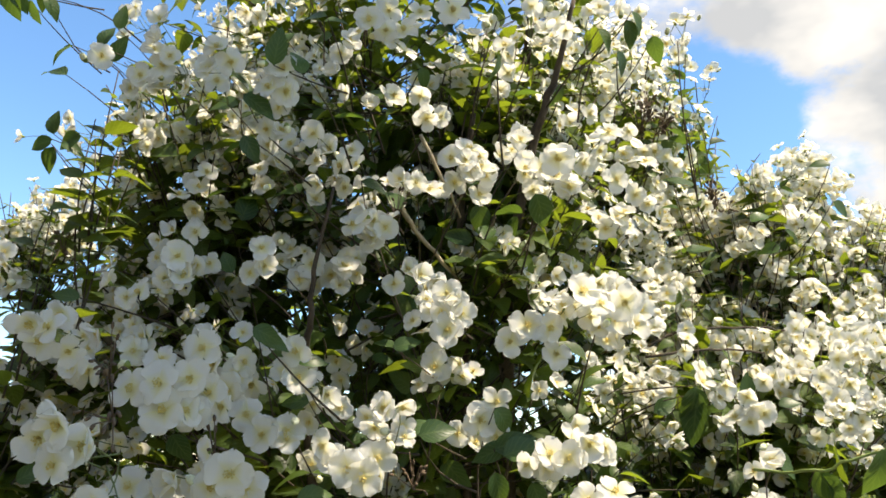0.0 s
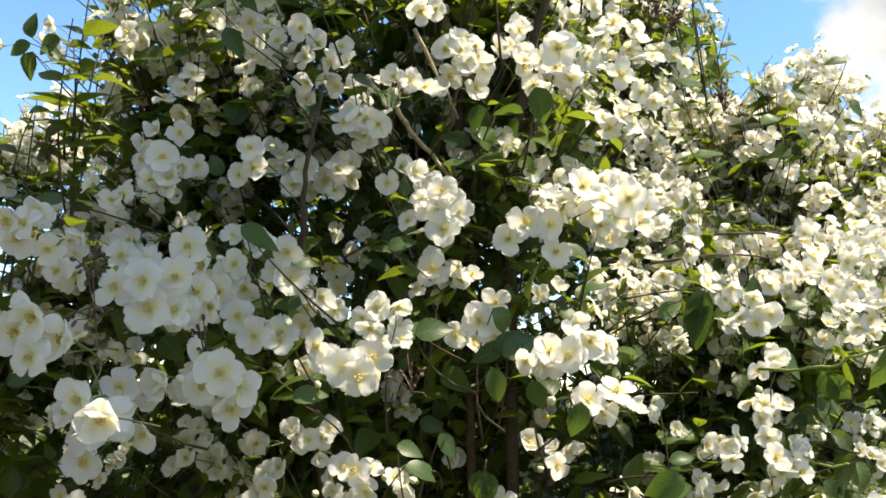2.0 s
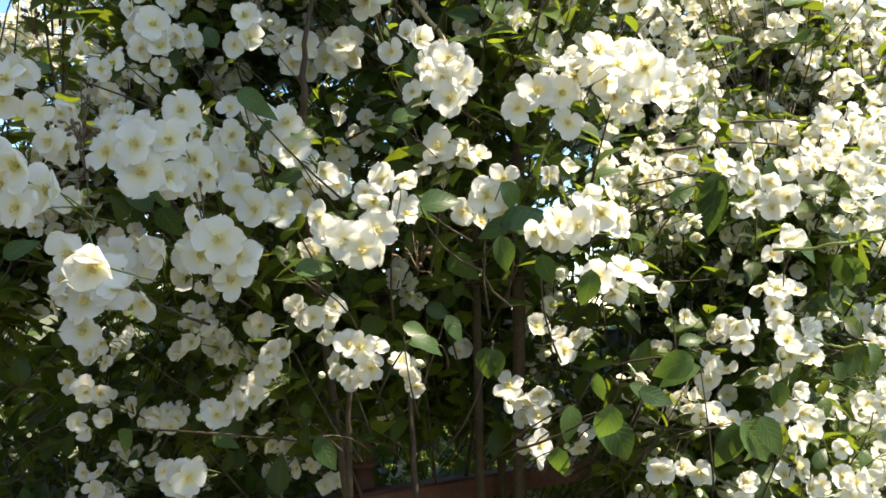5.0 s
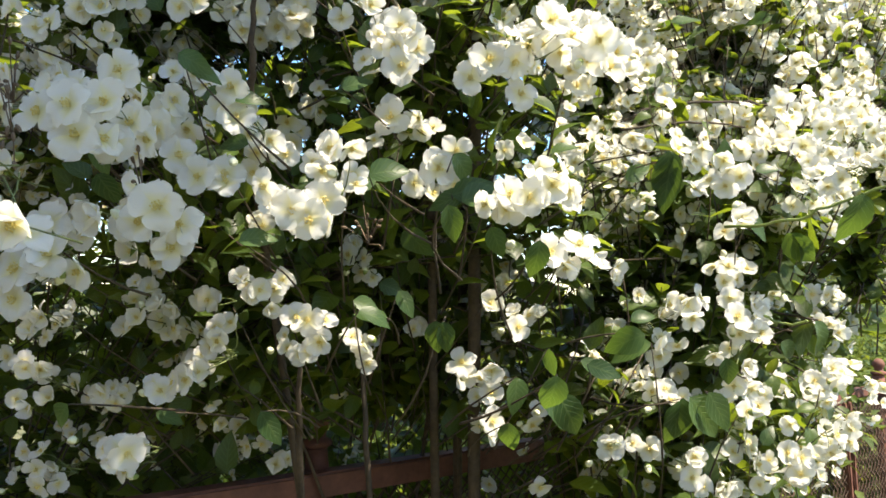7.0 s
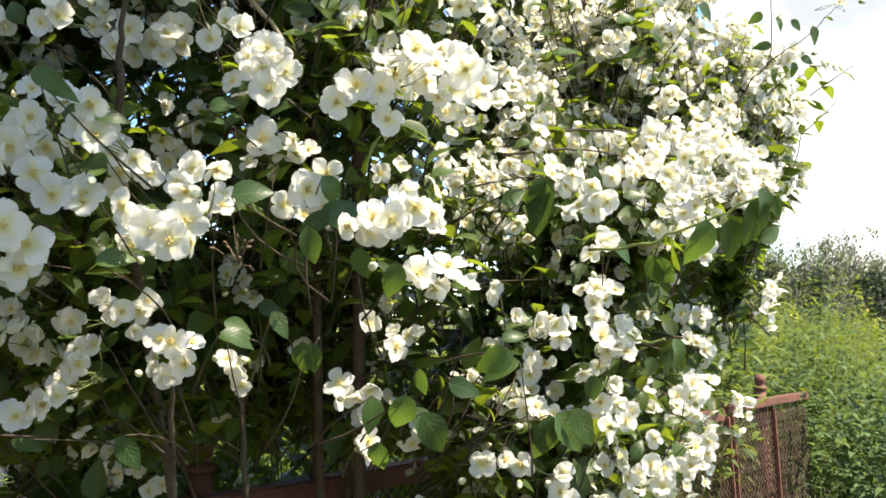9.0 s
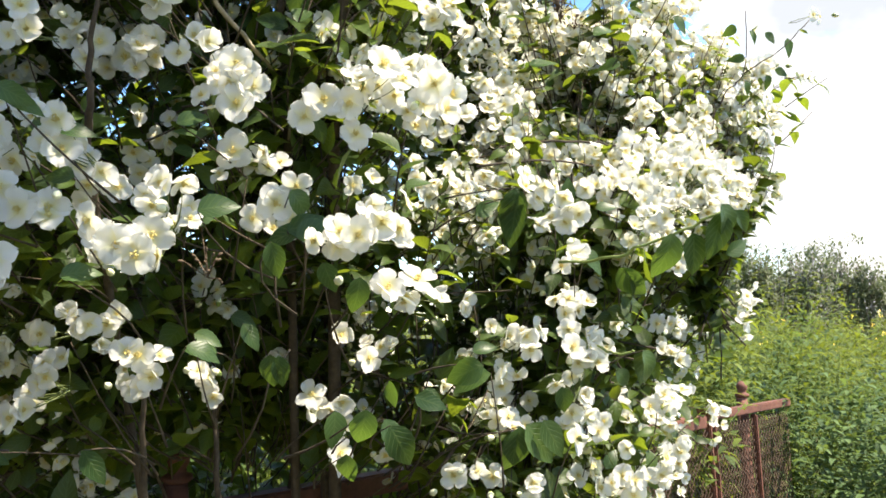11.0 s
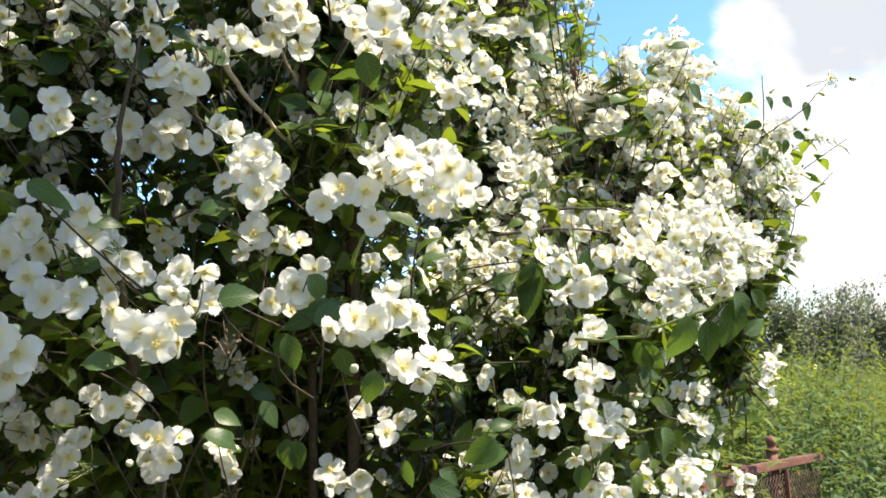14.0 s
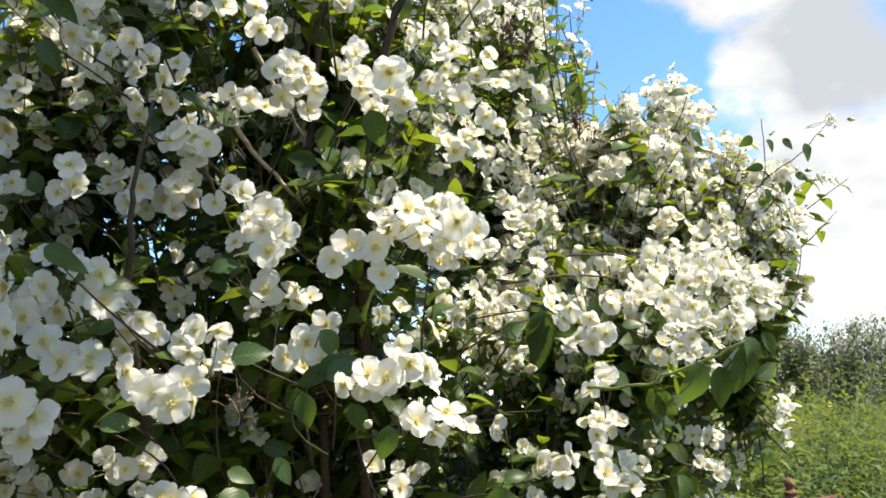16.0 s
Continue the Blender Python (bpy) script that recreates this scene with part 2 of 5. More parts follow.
def basis(along, up):
    """Columns x, y, z with y along and z as near to up as may be."""
    y = unit(along)
    x = cross(y, up)
    if abs(x[0]) + abs(x[1]) + abs(x[2]) < 1e-4:
        x = cross(y, (1.0, 0.2, 0.1))
    x = unit(x)
    return np.array((x, y, cross(x, y))).T


def part_of(parent, name, mesh, label=""):
    ob = new(name, mesh)
    ob.parent = parent
    if label:
        ob["label"] = label
    return ob


def part(name, bm, mat, parent, label=""):
    me = bpy.data.meshes.new(name)
    bm.to_mesh(me)
    bm.free()
    me.materials.append(mat)
    return part_of(parent, name, me, label)


def leaf_shape(rows, width, curl, fold, teeth, wave):
    """A pointed oval leaf of unit length along y, folded along its midrib."""
    vs, uv, fs = [], [], []
    for i in range(rows + 1):
        s = i / rows
        half = width * (math.sin(math.pi * s ** 0.80) ** 0.85) * (1 - 0.25 * s) if 0 < i < rows else 0.004
        if teeth and 0 < i < rows and i % 2:
            half *= 1 - teeth
        drop = -curl * s * s
        for side in (-1, 0, 1):
            vs.append((side * half, s * (1 - 0.12 * curl * s), drop + abs(side) * half * fold + side * wave * math.sin(7 * s) * half))
            uv.append((side * 1.0, s))
    for i in range(rows):
        a = i * 3
        fs += [(a, a + 1, a + 4, a + 3), (a + 1, a + 2, a + 5, a + 4)]
    return Piece(vs, fs, uv)


NEAR_LEAVES = [leaf_shape(12, 0.31 + 0.03 * (k % 3), 0.12 + 0.09 * k, 0.16 + 0.08 * (k % 4), 0.06, 0.05 * (k - 2)) for k in range(6)]
FAR_LEAVES = [leaf_shape(5, 0.29 + 0.03 * (k % 3), 0.10 + 0.12 * k, 0.2 + 0.1 * (k % 3), 0.0, 0.06 * (k - 2)) for k in range(5)]


def put_leaf(heap, base, along, up, length, shapes):
    piece = shapes[rng.integers(len(shapes))]
    heap.put(base + (piece.v * length) @ basis(along, up).T, piece)


TUBES = {}


def tube(heap, pts, radii, sides=5, mat=0):
    """A round stick through the points."""
    pts, radii = np.asarray(pts, dtype=float), np.asarray(radii, dtype=float)
    n = len(pts)
    d = np.empty_like(pts)
    d[1:-1], d[0], d[-1] = pts[2:] - pts[:-2], pts[1] - pts[0], pts[-1] - pts[-2]
    d /= np.linalg.norm(d, axis=1)[:, None] + 1e-9
    x = np.cross(d, (0.13, 0.21, 1.0) if abs(d[0, 2]) < 0.9 else (1.0, 0.2, 0.1))
    x /= np.linalg.norm(x, axis=1)[:, None] + 1e-9
    z = np.cross(x, d)
    a = np.arange(sides) * 2 * math.pi / sides
    ring = np.cos(a)[None, :, None] * x[:, None] + np.sin(a)[None, :, None] * z[:, None]
    verts = (pts[:, None] + radii[:, None, None] * ring).reshape(-1, 3)
    key = (n, sides, mat)
    if key not in TUBES:
        fs = [(i * sides + k, i * sides + (k + 1) % sides, (i + 1) * sides + (k + 1) % sides, (i + 1) * sides + k)
              for i in range(n - 1) for k in range(sides)]
        fs += [tuple(range(sides - 1, -1, -1)), tuple((n - 1) * sides + k for k in range(sides))]
        TUBES[key] = Piece(verts, fs, None, [mat] * len(fs))
    heap.put(verts, TUBES[key])


def bend(a, b, sag, steps):
    """A bowed line from a to b."""
    a, b = np.asarray(a, float), np.asarray(b, float)
    mid = (a + b) / 2 + np.asarray(sag, float)
    t = np.linspace(0, 1, steps + 1)[:, None]
    return (1 - t) ** 2 * a + 2 * t * (1 - t) * mid + t * t * b


# ---- blossoms: four broad petals, a tuft of stamens, a green calyx ----
def blossom_mesh(seed, cup, ruffle, rows, cols, stamens, inner=0):
    r = np.random.default_rng(seed)
    h = Heap()
    for p in range(4 + inner):
        turn = p * math.pi / 2 + r.normal(0, 0.11) + (r.uniform(0.4, 1.2) if p > 3 else 0)
        lift = cup * r.uniform(0.7, 1.3) + r.normal(0, 0.08) + (0.45 if p > 3 else 0)
        wide = r.uniform(0.215, 0.280)
        long = r.uniform(0.44, 0.55) * (0.78 if p > 3 else 1)
        phase, skew, roll = r.uniform(0, 6), r.normal(0, 0.04), r.normal(0, 0.20)
        notch = r.uniform(0.0, 0.12)
        curl = r.uniform(-0.12, 0.05)
        vs, uv, fs = [], [], []
        for i in range(rows + 1):
            s = 0.04 + 0.96 * (i / rows) ** 0.85
            half = wide * np.interp(s, (0, 0.12, 0.28, 0.45, 0.60, 0.76, 0.88, 0.95, 1.0), (0.12, 0.42, 0.74, 0.96, 1.0, 0.90, 0.68, 0.46, 0.20)) * (1 + 0.05 * s * math.sin(phase * 7 + 11 * s))
            for j in range(cols + 1):
                c = -1 + 2 * j / cols
                out = s * (1 - 0.07 * s * s * c * c - notch * s ** 8 * (1 - abs(c)) ** 2) + ruffle * 0.008 * s ** 3 * math.sin(phase * 5 + 7 * c) + 0.035 * s ** 4 * r.normal(0, 1) * (j not in (0, cols))
                along = long * out * math.cos(lift * s)
                z = long * out * math.sin(lift * s) + curl * s ** 3
                z += 0.16 * c * c * half + roll * c * half + ruffle * 0.014 * s * s * math.sin(phase + 5.5 * c + 2 * s) + 0.05 * math.sin(math.pi * s) + (0.014 if p % 2 else 0)
                x = half * c + skew * s * s
                vs.append((x * math.cos(turn) - along * math.sin(turn), x * math.sin(turn) + along * math.cos(turn), z))
                uv.append((c, s))
        for i in range(rows):
            for j in range(cols):
                a = i * (cols + 1) + j
                fs.append((a, a + 1, a + cols + 2, a + cols + 1))
        h.add(np.array(vs), fs, uv)
    for k in range(stamens):
        a, lean = k * 2.4, r.uniform(0.10, 0.75)
        tip = np.array((math.cos(a) * lean * 0.13, math.sin(a) * lean * 0.13, r.uniform(0.10, 0.15)))
        foot = tip * (0.25, 0.25, 0)
        w = np.array([(math.cos(q), math.sin(q), 0) for q in (0, 2.1, 4.2)])
        if rows > 4:
            h.add(np.vstack([foot + w * 0.008, [tip]]), [(0, 1, 3), (1, 2, 3), (2, 0, 3)], None, [1] * 3)
        e = 0.024 if rows > 4 else 0.05
        h.add(np.vstack([tip + w * e, [tip + (0, 0, e * 1.4), tip - (0, 0, e * 1.4)]]),
              [(0, 1, 3), (1, 2, 3), (2, 0, 3), (1, 0, 4), (2, 1, 4), (0, 2, 4)], None, [1] * 6)
    w = np.array([(math.cos(q), math.sin(q), 0) for q in np.arange(5) * 1.2566])
    h.add(np.vstack([w * 0.085 + (0, 0, 0.0), w * 0.05 - (0, 0, 0.10), [(0, 0, -0.14)]]),
          [(i, (i + 1) % 5, 5 + (i + 1) % 5, 5 + i) for i in range(5)] + [(5 + i, 5 + (i + 1) % 5, 10) for i in range(5)], None, [2] * 10)
    return h


def bud_mesh(r=0.16):
    h = Heap()
    rings = [(0.0, -0.22), (0.6, -0.16), (1.0, 0.0), (0.92, 0.12), (0.6, 0.24), (0.0, 0.30)]
    vs = [(r * k * math.cos(a), r * k * math.sin(a), z) for k, z in rings for a in np.arange(7) * 0.8976]
    fs = [(i * 7 + k, i * 7 + (k + 1) % 7, (i + 1) * 7 + (k + 1) % 7, (i + 1) * 7 + k) for i in range(5) for k in range(7)]
    h.add(np.array(vs), fs, None, [1 if f[0] < 14 else 0 for f in fs])
    return h


OPEN = [blossom_mesh(20 + k, c, q, 7, 6, 20, d).mesh("blossom", [PETAL, ANTHER, CALYX]) for k, (c, q, d) in enumerate([(0.16, 1.2, 0), (0.26, 2.0, 0), (0.34, 1.4, 1), (0.22, 2.6, 0), (0.46, 1.8, 0), (0.10, 2.2, 0), (0.38, 2.8, 1), (0.05, 1.8, 0), (0.30, 2.0, 2), (0.20, 3.0, 0)])]
CUPPED = [blossom_mesh(40 + k, c, q, 7, 6, 18, d).mesh("blossom", [PETAL, ANTHER, CALYX]) for k, (c, q, d) in enumerate([(0.55, 2.0, 0), (0.72, 2.4, 2), (0.95, 1.8, 0), (0.64, 2.8, 3), (0.80, 2.2, 1)])]
SMALL = [blossom_mesh(60 + k, c, 1.8, 4, 3, 4).whole() for k, c in enumerate([0.12, 0.25, 0.40, 0.60, 0.85, 0.30])]
BUDS = bud_mesh().mesh("bud", [BUD, CALYX])
LEAF_MESHES = []
for shape in NEAR_LEAVES:
    one = Heap()
    one.put(shape.v, shape)
    LEAF_MESHES.append(one.mesh("leaf", [LEAF]))


def set_pose(ob, place, turn, size):
    m = Matrix([[*(turn[i] * size), place[i]] for i in range(3)] + [[0, 0, 0, 1]])
    ob.matrix_local = m


# ---- the two shrubs ----
def shrub(name, base, label):
    ob = tagged(new(name), label, "shrub")
    ob.location = base
    ob["kind"] = "thing"
    return ob


class Shrub:
    def __init__(self, root, axis):
        self.root, self.axis = root, axis
        self.origin = np.array(root.location)
        self.twigs, self.leaves, self.flowers, self.buds = Heap(), Heap(), Heap(), Heap()
        self.blooms, self.bearers, self.singles = [], [], 0


tall = Shrub(shrub("mock_orange_shrub", (0.0, 1.72, 0.0), "tall mock orange shrub covered in creamy white blossom"), (0.0, 1.30))
side = Shrub(shrub("mock_orange_shrub", (0.52, 1.50, 0.0), "lower mock orange shrub with white blossom beside the rusty fence"), (0.52, 1.50))
FRONT = np.array((0.0, -1.0, 0.0))


def spray(bush, place, flowers):
    """A flower cluster on its own green stalks: each flower at mm from the middle, with its width in mm."""
    place = np.array(place)
    outward = unit(place - np.array((*bush.axis, place[2] - 0.15)))
    back = place - outward * 0.042 + (0, 0, 0.004)
    stalks = Heap()
    spots = []
    crowd = [(np.array(f[:3], float), f[3]) for f in flowers]
    for at, mm in list(crowd):
        for k in range(rng.choice((0, 0, 0, 1) if place[1] < 0.72 else (0, 0, 1, 1, 2) if len(flowers) > 1 else (0, 1))):
            away = unit(rng.normal(0, 1, 3) * (1, 0.5, 1)) * mm * rng.uniform(0.45, 0.68)
            crowd.append((at + away + (0, rng.uniform(4, 16), -3), mm * rng.uniform(0.78, 1.0)))
    for at, mm in crowd:
        p = place + at / 1000
        droop = -0.12 if p[0] < 0.15 else rng.choice((-0.5, 0.45))
        face = unit(0.75 * FRONT + 0.45 * outward + (0.10, 0, droop) + rng.normal(0, 0.50 if mm < 35 else 0.22, 3))
        spots.append((p, face, mm / 1000))
        tube(stalks, bend(back + rng.normal(0, 0.004, 3), p - face * 0.004, rng.normal(0, 0.006, 3), 3) - place, [0.0007, 0.0006, 0.0005, 0.0005], 4)
    joint = part_of(bush.root, "inflorescence", stalks.mesh("inflorescence", [STALK]))
    joint.location = place - bush.origin
    for p, face, size in spots:
        kind = OPEN if size > 0.0355 or rng.random() < (0.75 if p[0] < 0.15 else 0.45) else CUPPED
        ob = part_of(joint, "flower", kind[rng.integers(len(kind))])
        turn = basis(cross(face, rng.normal(0, 1, 3)), face)
        set_pose(ob, p - place, turn, size * rng.uniform(1.0, 1.2))
    for k in range(rng.integers(0, 3) if place[1] > 0.55 else 0):
        ob = part_of(joint, "bud", BUDS)
        face = unit(outward + rng.normal(0, 0.6, 3))
        set_pose(ob, rng.normal(0, 0.018, 3), basis(cross(face, (0.3, 0.2, 1)), face), 0.026)
    bush.blooms.append((place, 0.03))
    if place[0] > 0.80 and place[2] > 1.84:
        fork = np.array((0.86, 1.33, 1.95))
        bush.bearers.append((fork * 0.8 + place * 0.2, place * 0.9 + fork * 0.1))
        return
    bush.bearers.append((back - outward * rng.uniform(0.14, 0.30) - (rng.normal(0, 0.05), 0, rng.uniform(0.05, 0.2)), back))


def shoot(bush, a, b, leaf_size, skip_end=0.02, shapes=None, keep=None, single=False):
    """A twig from a to b with pairs of leaves, each pair crosswise to the last."""
    pts = bend(a, b, rng.normal(0, 0.02, 3) - (0, 0, 0.01), 5)
    n = len(pts)
    leafy, last = 0, 1.0
    length = np.linalg.norm(np.asarray(b) - np.asarray(a))
    along = unit(pts[-1] - pts[0])
    flat = unit(cross(along, (0.05, 0.1, 1.0)))
    for k in range(max(2, int(length / 0.045))):
        s = 1 - (skip_end + 0.042 * k) / length
        if s < 0.1:
            break
        i = min(int(s * (n - 1)), n - 2)
        p = pts[i] + (pts[i + 1] - pts[i]) * (s * (n - 1) - i)
        arm = flat if k % 2 else unit(cross(along, flat))
        for sign in (-1, 1):
            if rng.random() < 0.14:
                continue
            go = unit(sign * arm + 0.75 * along + rng.normal(0, 0.22, 3) - (0, 0, 0.22))
            up = unit(np.array((0.1, -0.35, 1.0)) + rng.normal(0, 0.35, 3))
            size = leaf_size * rng.uniform(0.55, 1.15) * (0.6 if k == 0 else 1.0)
            if keep is not None and not keep(p + go * size):
                continue
            leafy, last = leafy + 1, s
            if single and bush.singles < 290:
                bush.singles += 1
                set_pose(part_of(bush.root, "leaf", LEAF_MESHES[rng.integers(len(LEAF_MESHES))]), p - bush.origin, basis(go, up), size)
                continue
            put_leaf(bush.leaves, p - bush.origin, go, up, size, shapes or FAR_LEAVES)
    if leafy > 2:
        first = min(int(last * (n - 1)), n - 2)
        tube(bush.twigs, pts[first:] - bush.origin, np.linspace(0.0016, 0.0007, n - first), 4)


def dry_head(bush, place, count):
    """A withered cluster of last year's brown seed capsules."""
    h = Heap()
    for k in range(count):
        p = rng.normal(0, 0.008, 3) * (0.8, 0.8, 1.5)
        tube(h, bend((0, 0.010, -0.018), p, (0, 0, 0), 2), [0.0007, 0.0006, 0.0005], 3)
        w = unit(p + (0, -0.005, 0.004))
        tube(h, [p, p + w * 0.002, p + w * 0.005, p + w * 0.0065], [0.0006, 0.0016, 0.0015, 0.0005], 5)
    ob = part_of(bush.root, "seed_head", h.mesh("seed_head", [HUSK]), "withered brown seed capsules")
    ob.location = np.array(place) - bush.origin


def leaf_at(bush, base, along, mm, on_shoot=False):
    """One large leaf, by its foot and the way it points."""
    ob = part_of(bush.root, "leaf", LEAF_MESHES[rng.integers(len(LEAF_MESHES))])
    bush.singles += 1
    up = unit(np.array((0.15, -0.9, 0.06)) + rng.normal(0, 0.12, 3)) if on_shoot else unit(np.array((0.05, -0.8, 0.45)) + rng.normal(0, 0.25, 3))
    set_pose(ob, np.array(base) - bush.origin, basis(along, up), mm / 1000)
    if on_shoot:
        return
    inward = unit(unit(np.array((*bush.axis, base[2] - 0.10)) - base) + rng.normal(0, 0.30, 3))
    foot = np.array(base) + inward * 0.12 - (0, 0, 0.03)
    tube(bush.twigs, bend(foot, base, rng.normal(0, 0.012, 3), 4) - bush.origin, [0.0014, 0.0012, 0.001, 0.0008, 0.0006], 4)
    if base[0] > -0.42:
        bush.bearers.append((foot + inward * 0.10 - (0, 0, 0.06), foot + rng.normal(0, 0.015, 3)))


# flower clusters of the outer shell
spray(tall, (-0.290, 0.757, 2.025), [(9, -30, 33, 32), (7, -21, 17, 32), (-1, -15, 2, 32), (6, -4, -12, 33), (-26, 7, -17, 31), (-4, 21, -25, 31), (8, 43, 1, 29)])
spray(tall, (-0.399, 0.903, 2.021), [(25, -36, 26, 37), (-17, -5, 3, 31), (-4, 15, -3, 29), (-37, 13, -12, 28), (6, 16, 5, 29), (28, -2, -20, 38)])
spray(tall, (-0.234, 0.756, 1.990), [(-21, 10, 2, 31), (21, -10, -2, 34)])
spray(tall, (-0.182, 0.671, 1.971), [(-1, -6, 10, 32), (11, 4, 0, 32), (-11, 2, -11, 32)])
spray(tall, (-0.133, 0.725, 1.948), [(11, -25, 28, 33), (-5, -19, 8, 33), (12, -13, 7, 34), (-3, 13, 1, 31), (-16, 19, -21, 31), (1, 25, -22, 31)])
spray(tall, (-0.351, 0.737, 2.018), [(0, 0, 0, 32)])
spray(tall, (-0.554, 1.022, 2.060), [(-2, -7, 19, 27), (4, -5, -3, 29), (-2, 12, -16, 27)])
spray(tall, (-0.657, 1.055, 2.068), [(0, 0, 0, 27)])
spray(tall, (-0.324, 0.950, 2.018), [(-46, -6, 20, 28), (-11, -17, -3, 33), (2, 7, -5, 32), (23, 2, -16, 34), (32, 14, 5, 32)])
spray(tall, (-0.282, 0.967, 2.024), [(-8, 22, -14, 31), (8, -22, 14, 34)])
spray(tall, (-0.554, 1.115, 2.050), [(0, 0, 0, 29)])
spray(tall, (-0.169, 0.832, 1.924), [(22, 0, 23, 32), (1, -21, 13, 34), (5, 4, -1, 32), (-15, 0, -10, 32), (-14, 18, -26, 29)])
spray(tall, (-0.578, 1.168, 2.347), [(5, 1, 2, 32), (-7, 8, -19, 32), (2, -9, 17, 32)])
spray(tall, (-0.234, 0.911, 2.192), [(-13, -13, -7, 33), (-2, 9, -6, 32), (15, 4, 12, 32)])
spray(tall, (-0.362, 1.107, 2.290), [(0, 0, 0, 32)])
spray(tall, (-0.019, 0.768, 2.068), [(-20, -33, -13, 37), (-2, -10, 15, 33), (16, -8, -11, 35), (13, 30, -16, 32), (32, 10, 24, 31), (-39, 11, 0, 31)])
spray(tall, (-0.088, 0.814, 2.058), [(12, -10, 15, 32), (-2, 6, 7, 31), (-10, 5, -21, 32)])
spray(tall, (-0.148, 0.990, 2.083), [(-10, 1, 13, 31), (10, -1, -13, 33)])
spray(tall, (-0.095, 0.824, 1.913), [(-15, -26, 32, 33), (-2, -1, 24, 32), (-13, -12, 3, 33), (24, 5, 23, 32), (16, -9, -2, 34), (-10, -6, -23, 34), (3, 10, -6, 32), (16, 21, -18, 29), (-19, 16, -34, 32)])
spray(tall, (0.072, 0.746, 2.058), [(-15, -29, -5, 36), (2, 12, -10, 32), (13, 17, 15, 30)])
spray(tall, (-0.007, 0.836, 2.005), [(-14, -17, -2, 33), (-27, 2, 9, 31), (15, 19, 18, 30), (26, -5, -25, 34)])
spray(tall, (0.030, 0.977, 2.094), [(-21, -13, 3, 32), (4, 19, 24, 29), (22, -9, 3, 32), (-5, 3, -31, 32)])
spray(tall, (0.117, 0.866, 2.078), [(3, 8, -15, 32), (-3, -8, 15, 32)])
spray(tall, (0.057, 1.287, 2.306), [(14, -11, -8, 33), (-14, 11, 8, 31)])
spray(tall, (0.165, 0.853, 2.117), [(4, -4, -11, 33), (-3, 16, -20, 32), (15, 0, 7, 32), (-16, -11, 24, 32)])
spray(tall, (0.095, 1.002, 2.222), [(0, 0, 0, 32)])
spray(tall, (0.073, 0.753, 1.877), [(2, -15, 19, 33), (-16, -5, 13, 31), (14, -5, 1, 33), (4, -7, -5, 35), (12, 18, -21, 31), (-15, 15, -7, 29)])
spray(tall, (0.140, 0.814, 1.915), [(-32, 15, 13, 27), (-8, -16, 18, 32), (-13, 6, 39, 30), (-2, -1, -1, 30), (15, -15, -16, 34), (30, -21, -29, 43), (8, 31, -24, 27)])
spray(tall, (0.181, 0.772, 1.885), [(-11, -20, 5, 43), (7, 5, 9, 32), (4, 15, -14, 33)])
spray(tall, (0.208, 0.934, 2.025), [(-22, -9, -12, 32), (22, 9, 12, 31)])
spray(tall, (0.218, 1.062, 2.087), [(0, 0, 0, 31)])
spray(tall, (-0.088, 1.047, 2.011), [(0, 0, 0, 30)])
spray(tall, (0.266, 0.954, 2.205), [(-14, -2, 4, 32), (14, 2, -4, 32)])
spray(tall, (0.334, 1.077, 2.285), [(0, 0, 0, 32)])
spray(side, (0.376, 1.022, 2.227), [(0, 0, 0, 32)])
spray(side, (0.463, 1.295, 2.386), [(0, -22, 9, 33), (0, 22, -9, 31)])
spray(side, (0.397, 1.169, 2.277), [(0, 0, 0, 32)])
spray(tall, (0.288, 1.045, 2.138), [(2, -18, -4, 34), (-2, 18, 4, 31)])
spray(side, (0.459, 1.364, 2.340), [(5, -5, 8, 32), (-5, 5, -8, 32)])
spray(side, (0.546, 1.430, 2.362), [(-3, -20, 2, 33), (3, 20, -2, 31)])
spray(side, (0.408, 1.369, 2.310), [(0, 0, 0, 32)])
spray(side, (0.491, 1.391, 2.257), [(12, -4, 4, 32), (-12, 4, -4, 32)])
spray(tall, (0.235, 0.877, 1.946), [(6, -25, 20, 35), (-3, 1, 10, 33), (-22, 9, -5, 30), (19, 16, -25, 39)])
spray(tall, (0.293, 0.966, 1.981), [(-1, 0, 16, 32), (-11, 5, -6, 36), (12, -4, -9, 36)])
spray(side, (0.383, 1.175, 2.068), [(-19, -12, 6, 33), (19, 12, -6, 31)])
spray(side, (0.575, 1.658, 2.338), [(0, 0, 0, 32)])
spray(tall, (0.274, 0.945, 1.894), [(14, 7, 29, 31), (-14, -6, -10, 36), (0, 0, -18, 34)])
spray(tall, (-0.464, 0.805, 1.774), [(9, -15, 11, 34), (1, 12, -11, 32), (-10, 4, -1, 32)])
spray(tall, (-0.808, 1.308, 2.020), [(-6, -12, 10, 32), (10, 2, -3, 32), (17, 17, 15, 32), (-20, -7, -22, 32)])
spray(tall, (-0.943, 1.526, 2.159), [(0, 10, -17, 31), (0, -10, 17, 28)])
spray(tall, (-0.624, 1.216, 2.000), [(0, -16, 2, 33), (0, 16, -2, 31)])
spray(tall, (-0.735, 1.461, 2.064), [(0, 0, 0, 32)])
spray(tall, (-0.695, 1.320, 2.085), [(0, 0, 0, 32)])
spray(tall, (-0.564, 1.207, 1.940), [(-12, 3, 5, 29), (12, -3, -5, 28)])
spray(tall, (-0.746, 1.461, 1.999), [(0, 0, 0, 29)])
spray(tall, (-0.389, 0.918, 1.936), [(0, 0, 0, 32)])
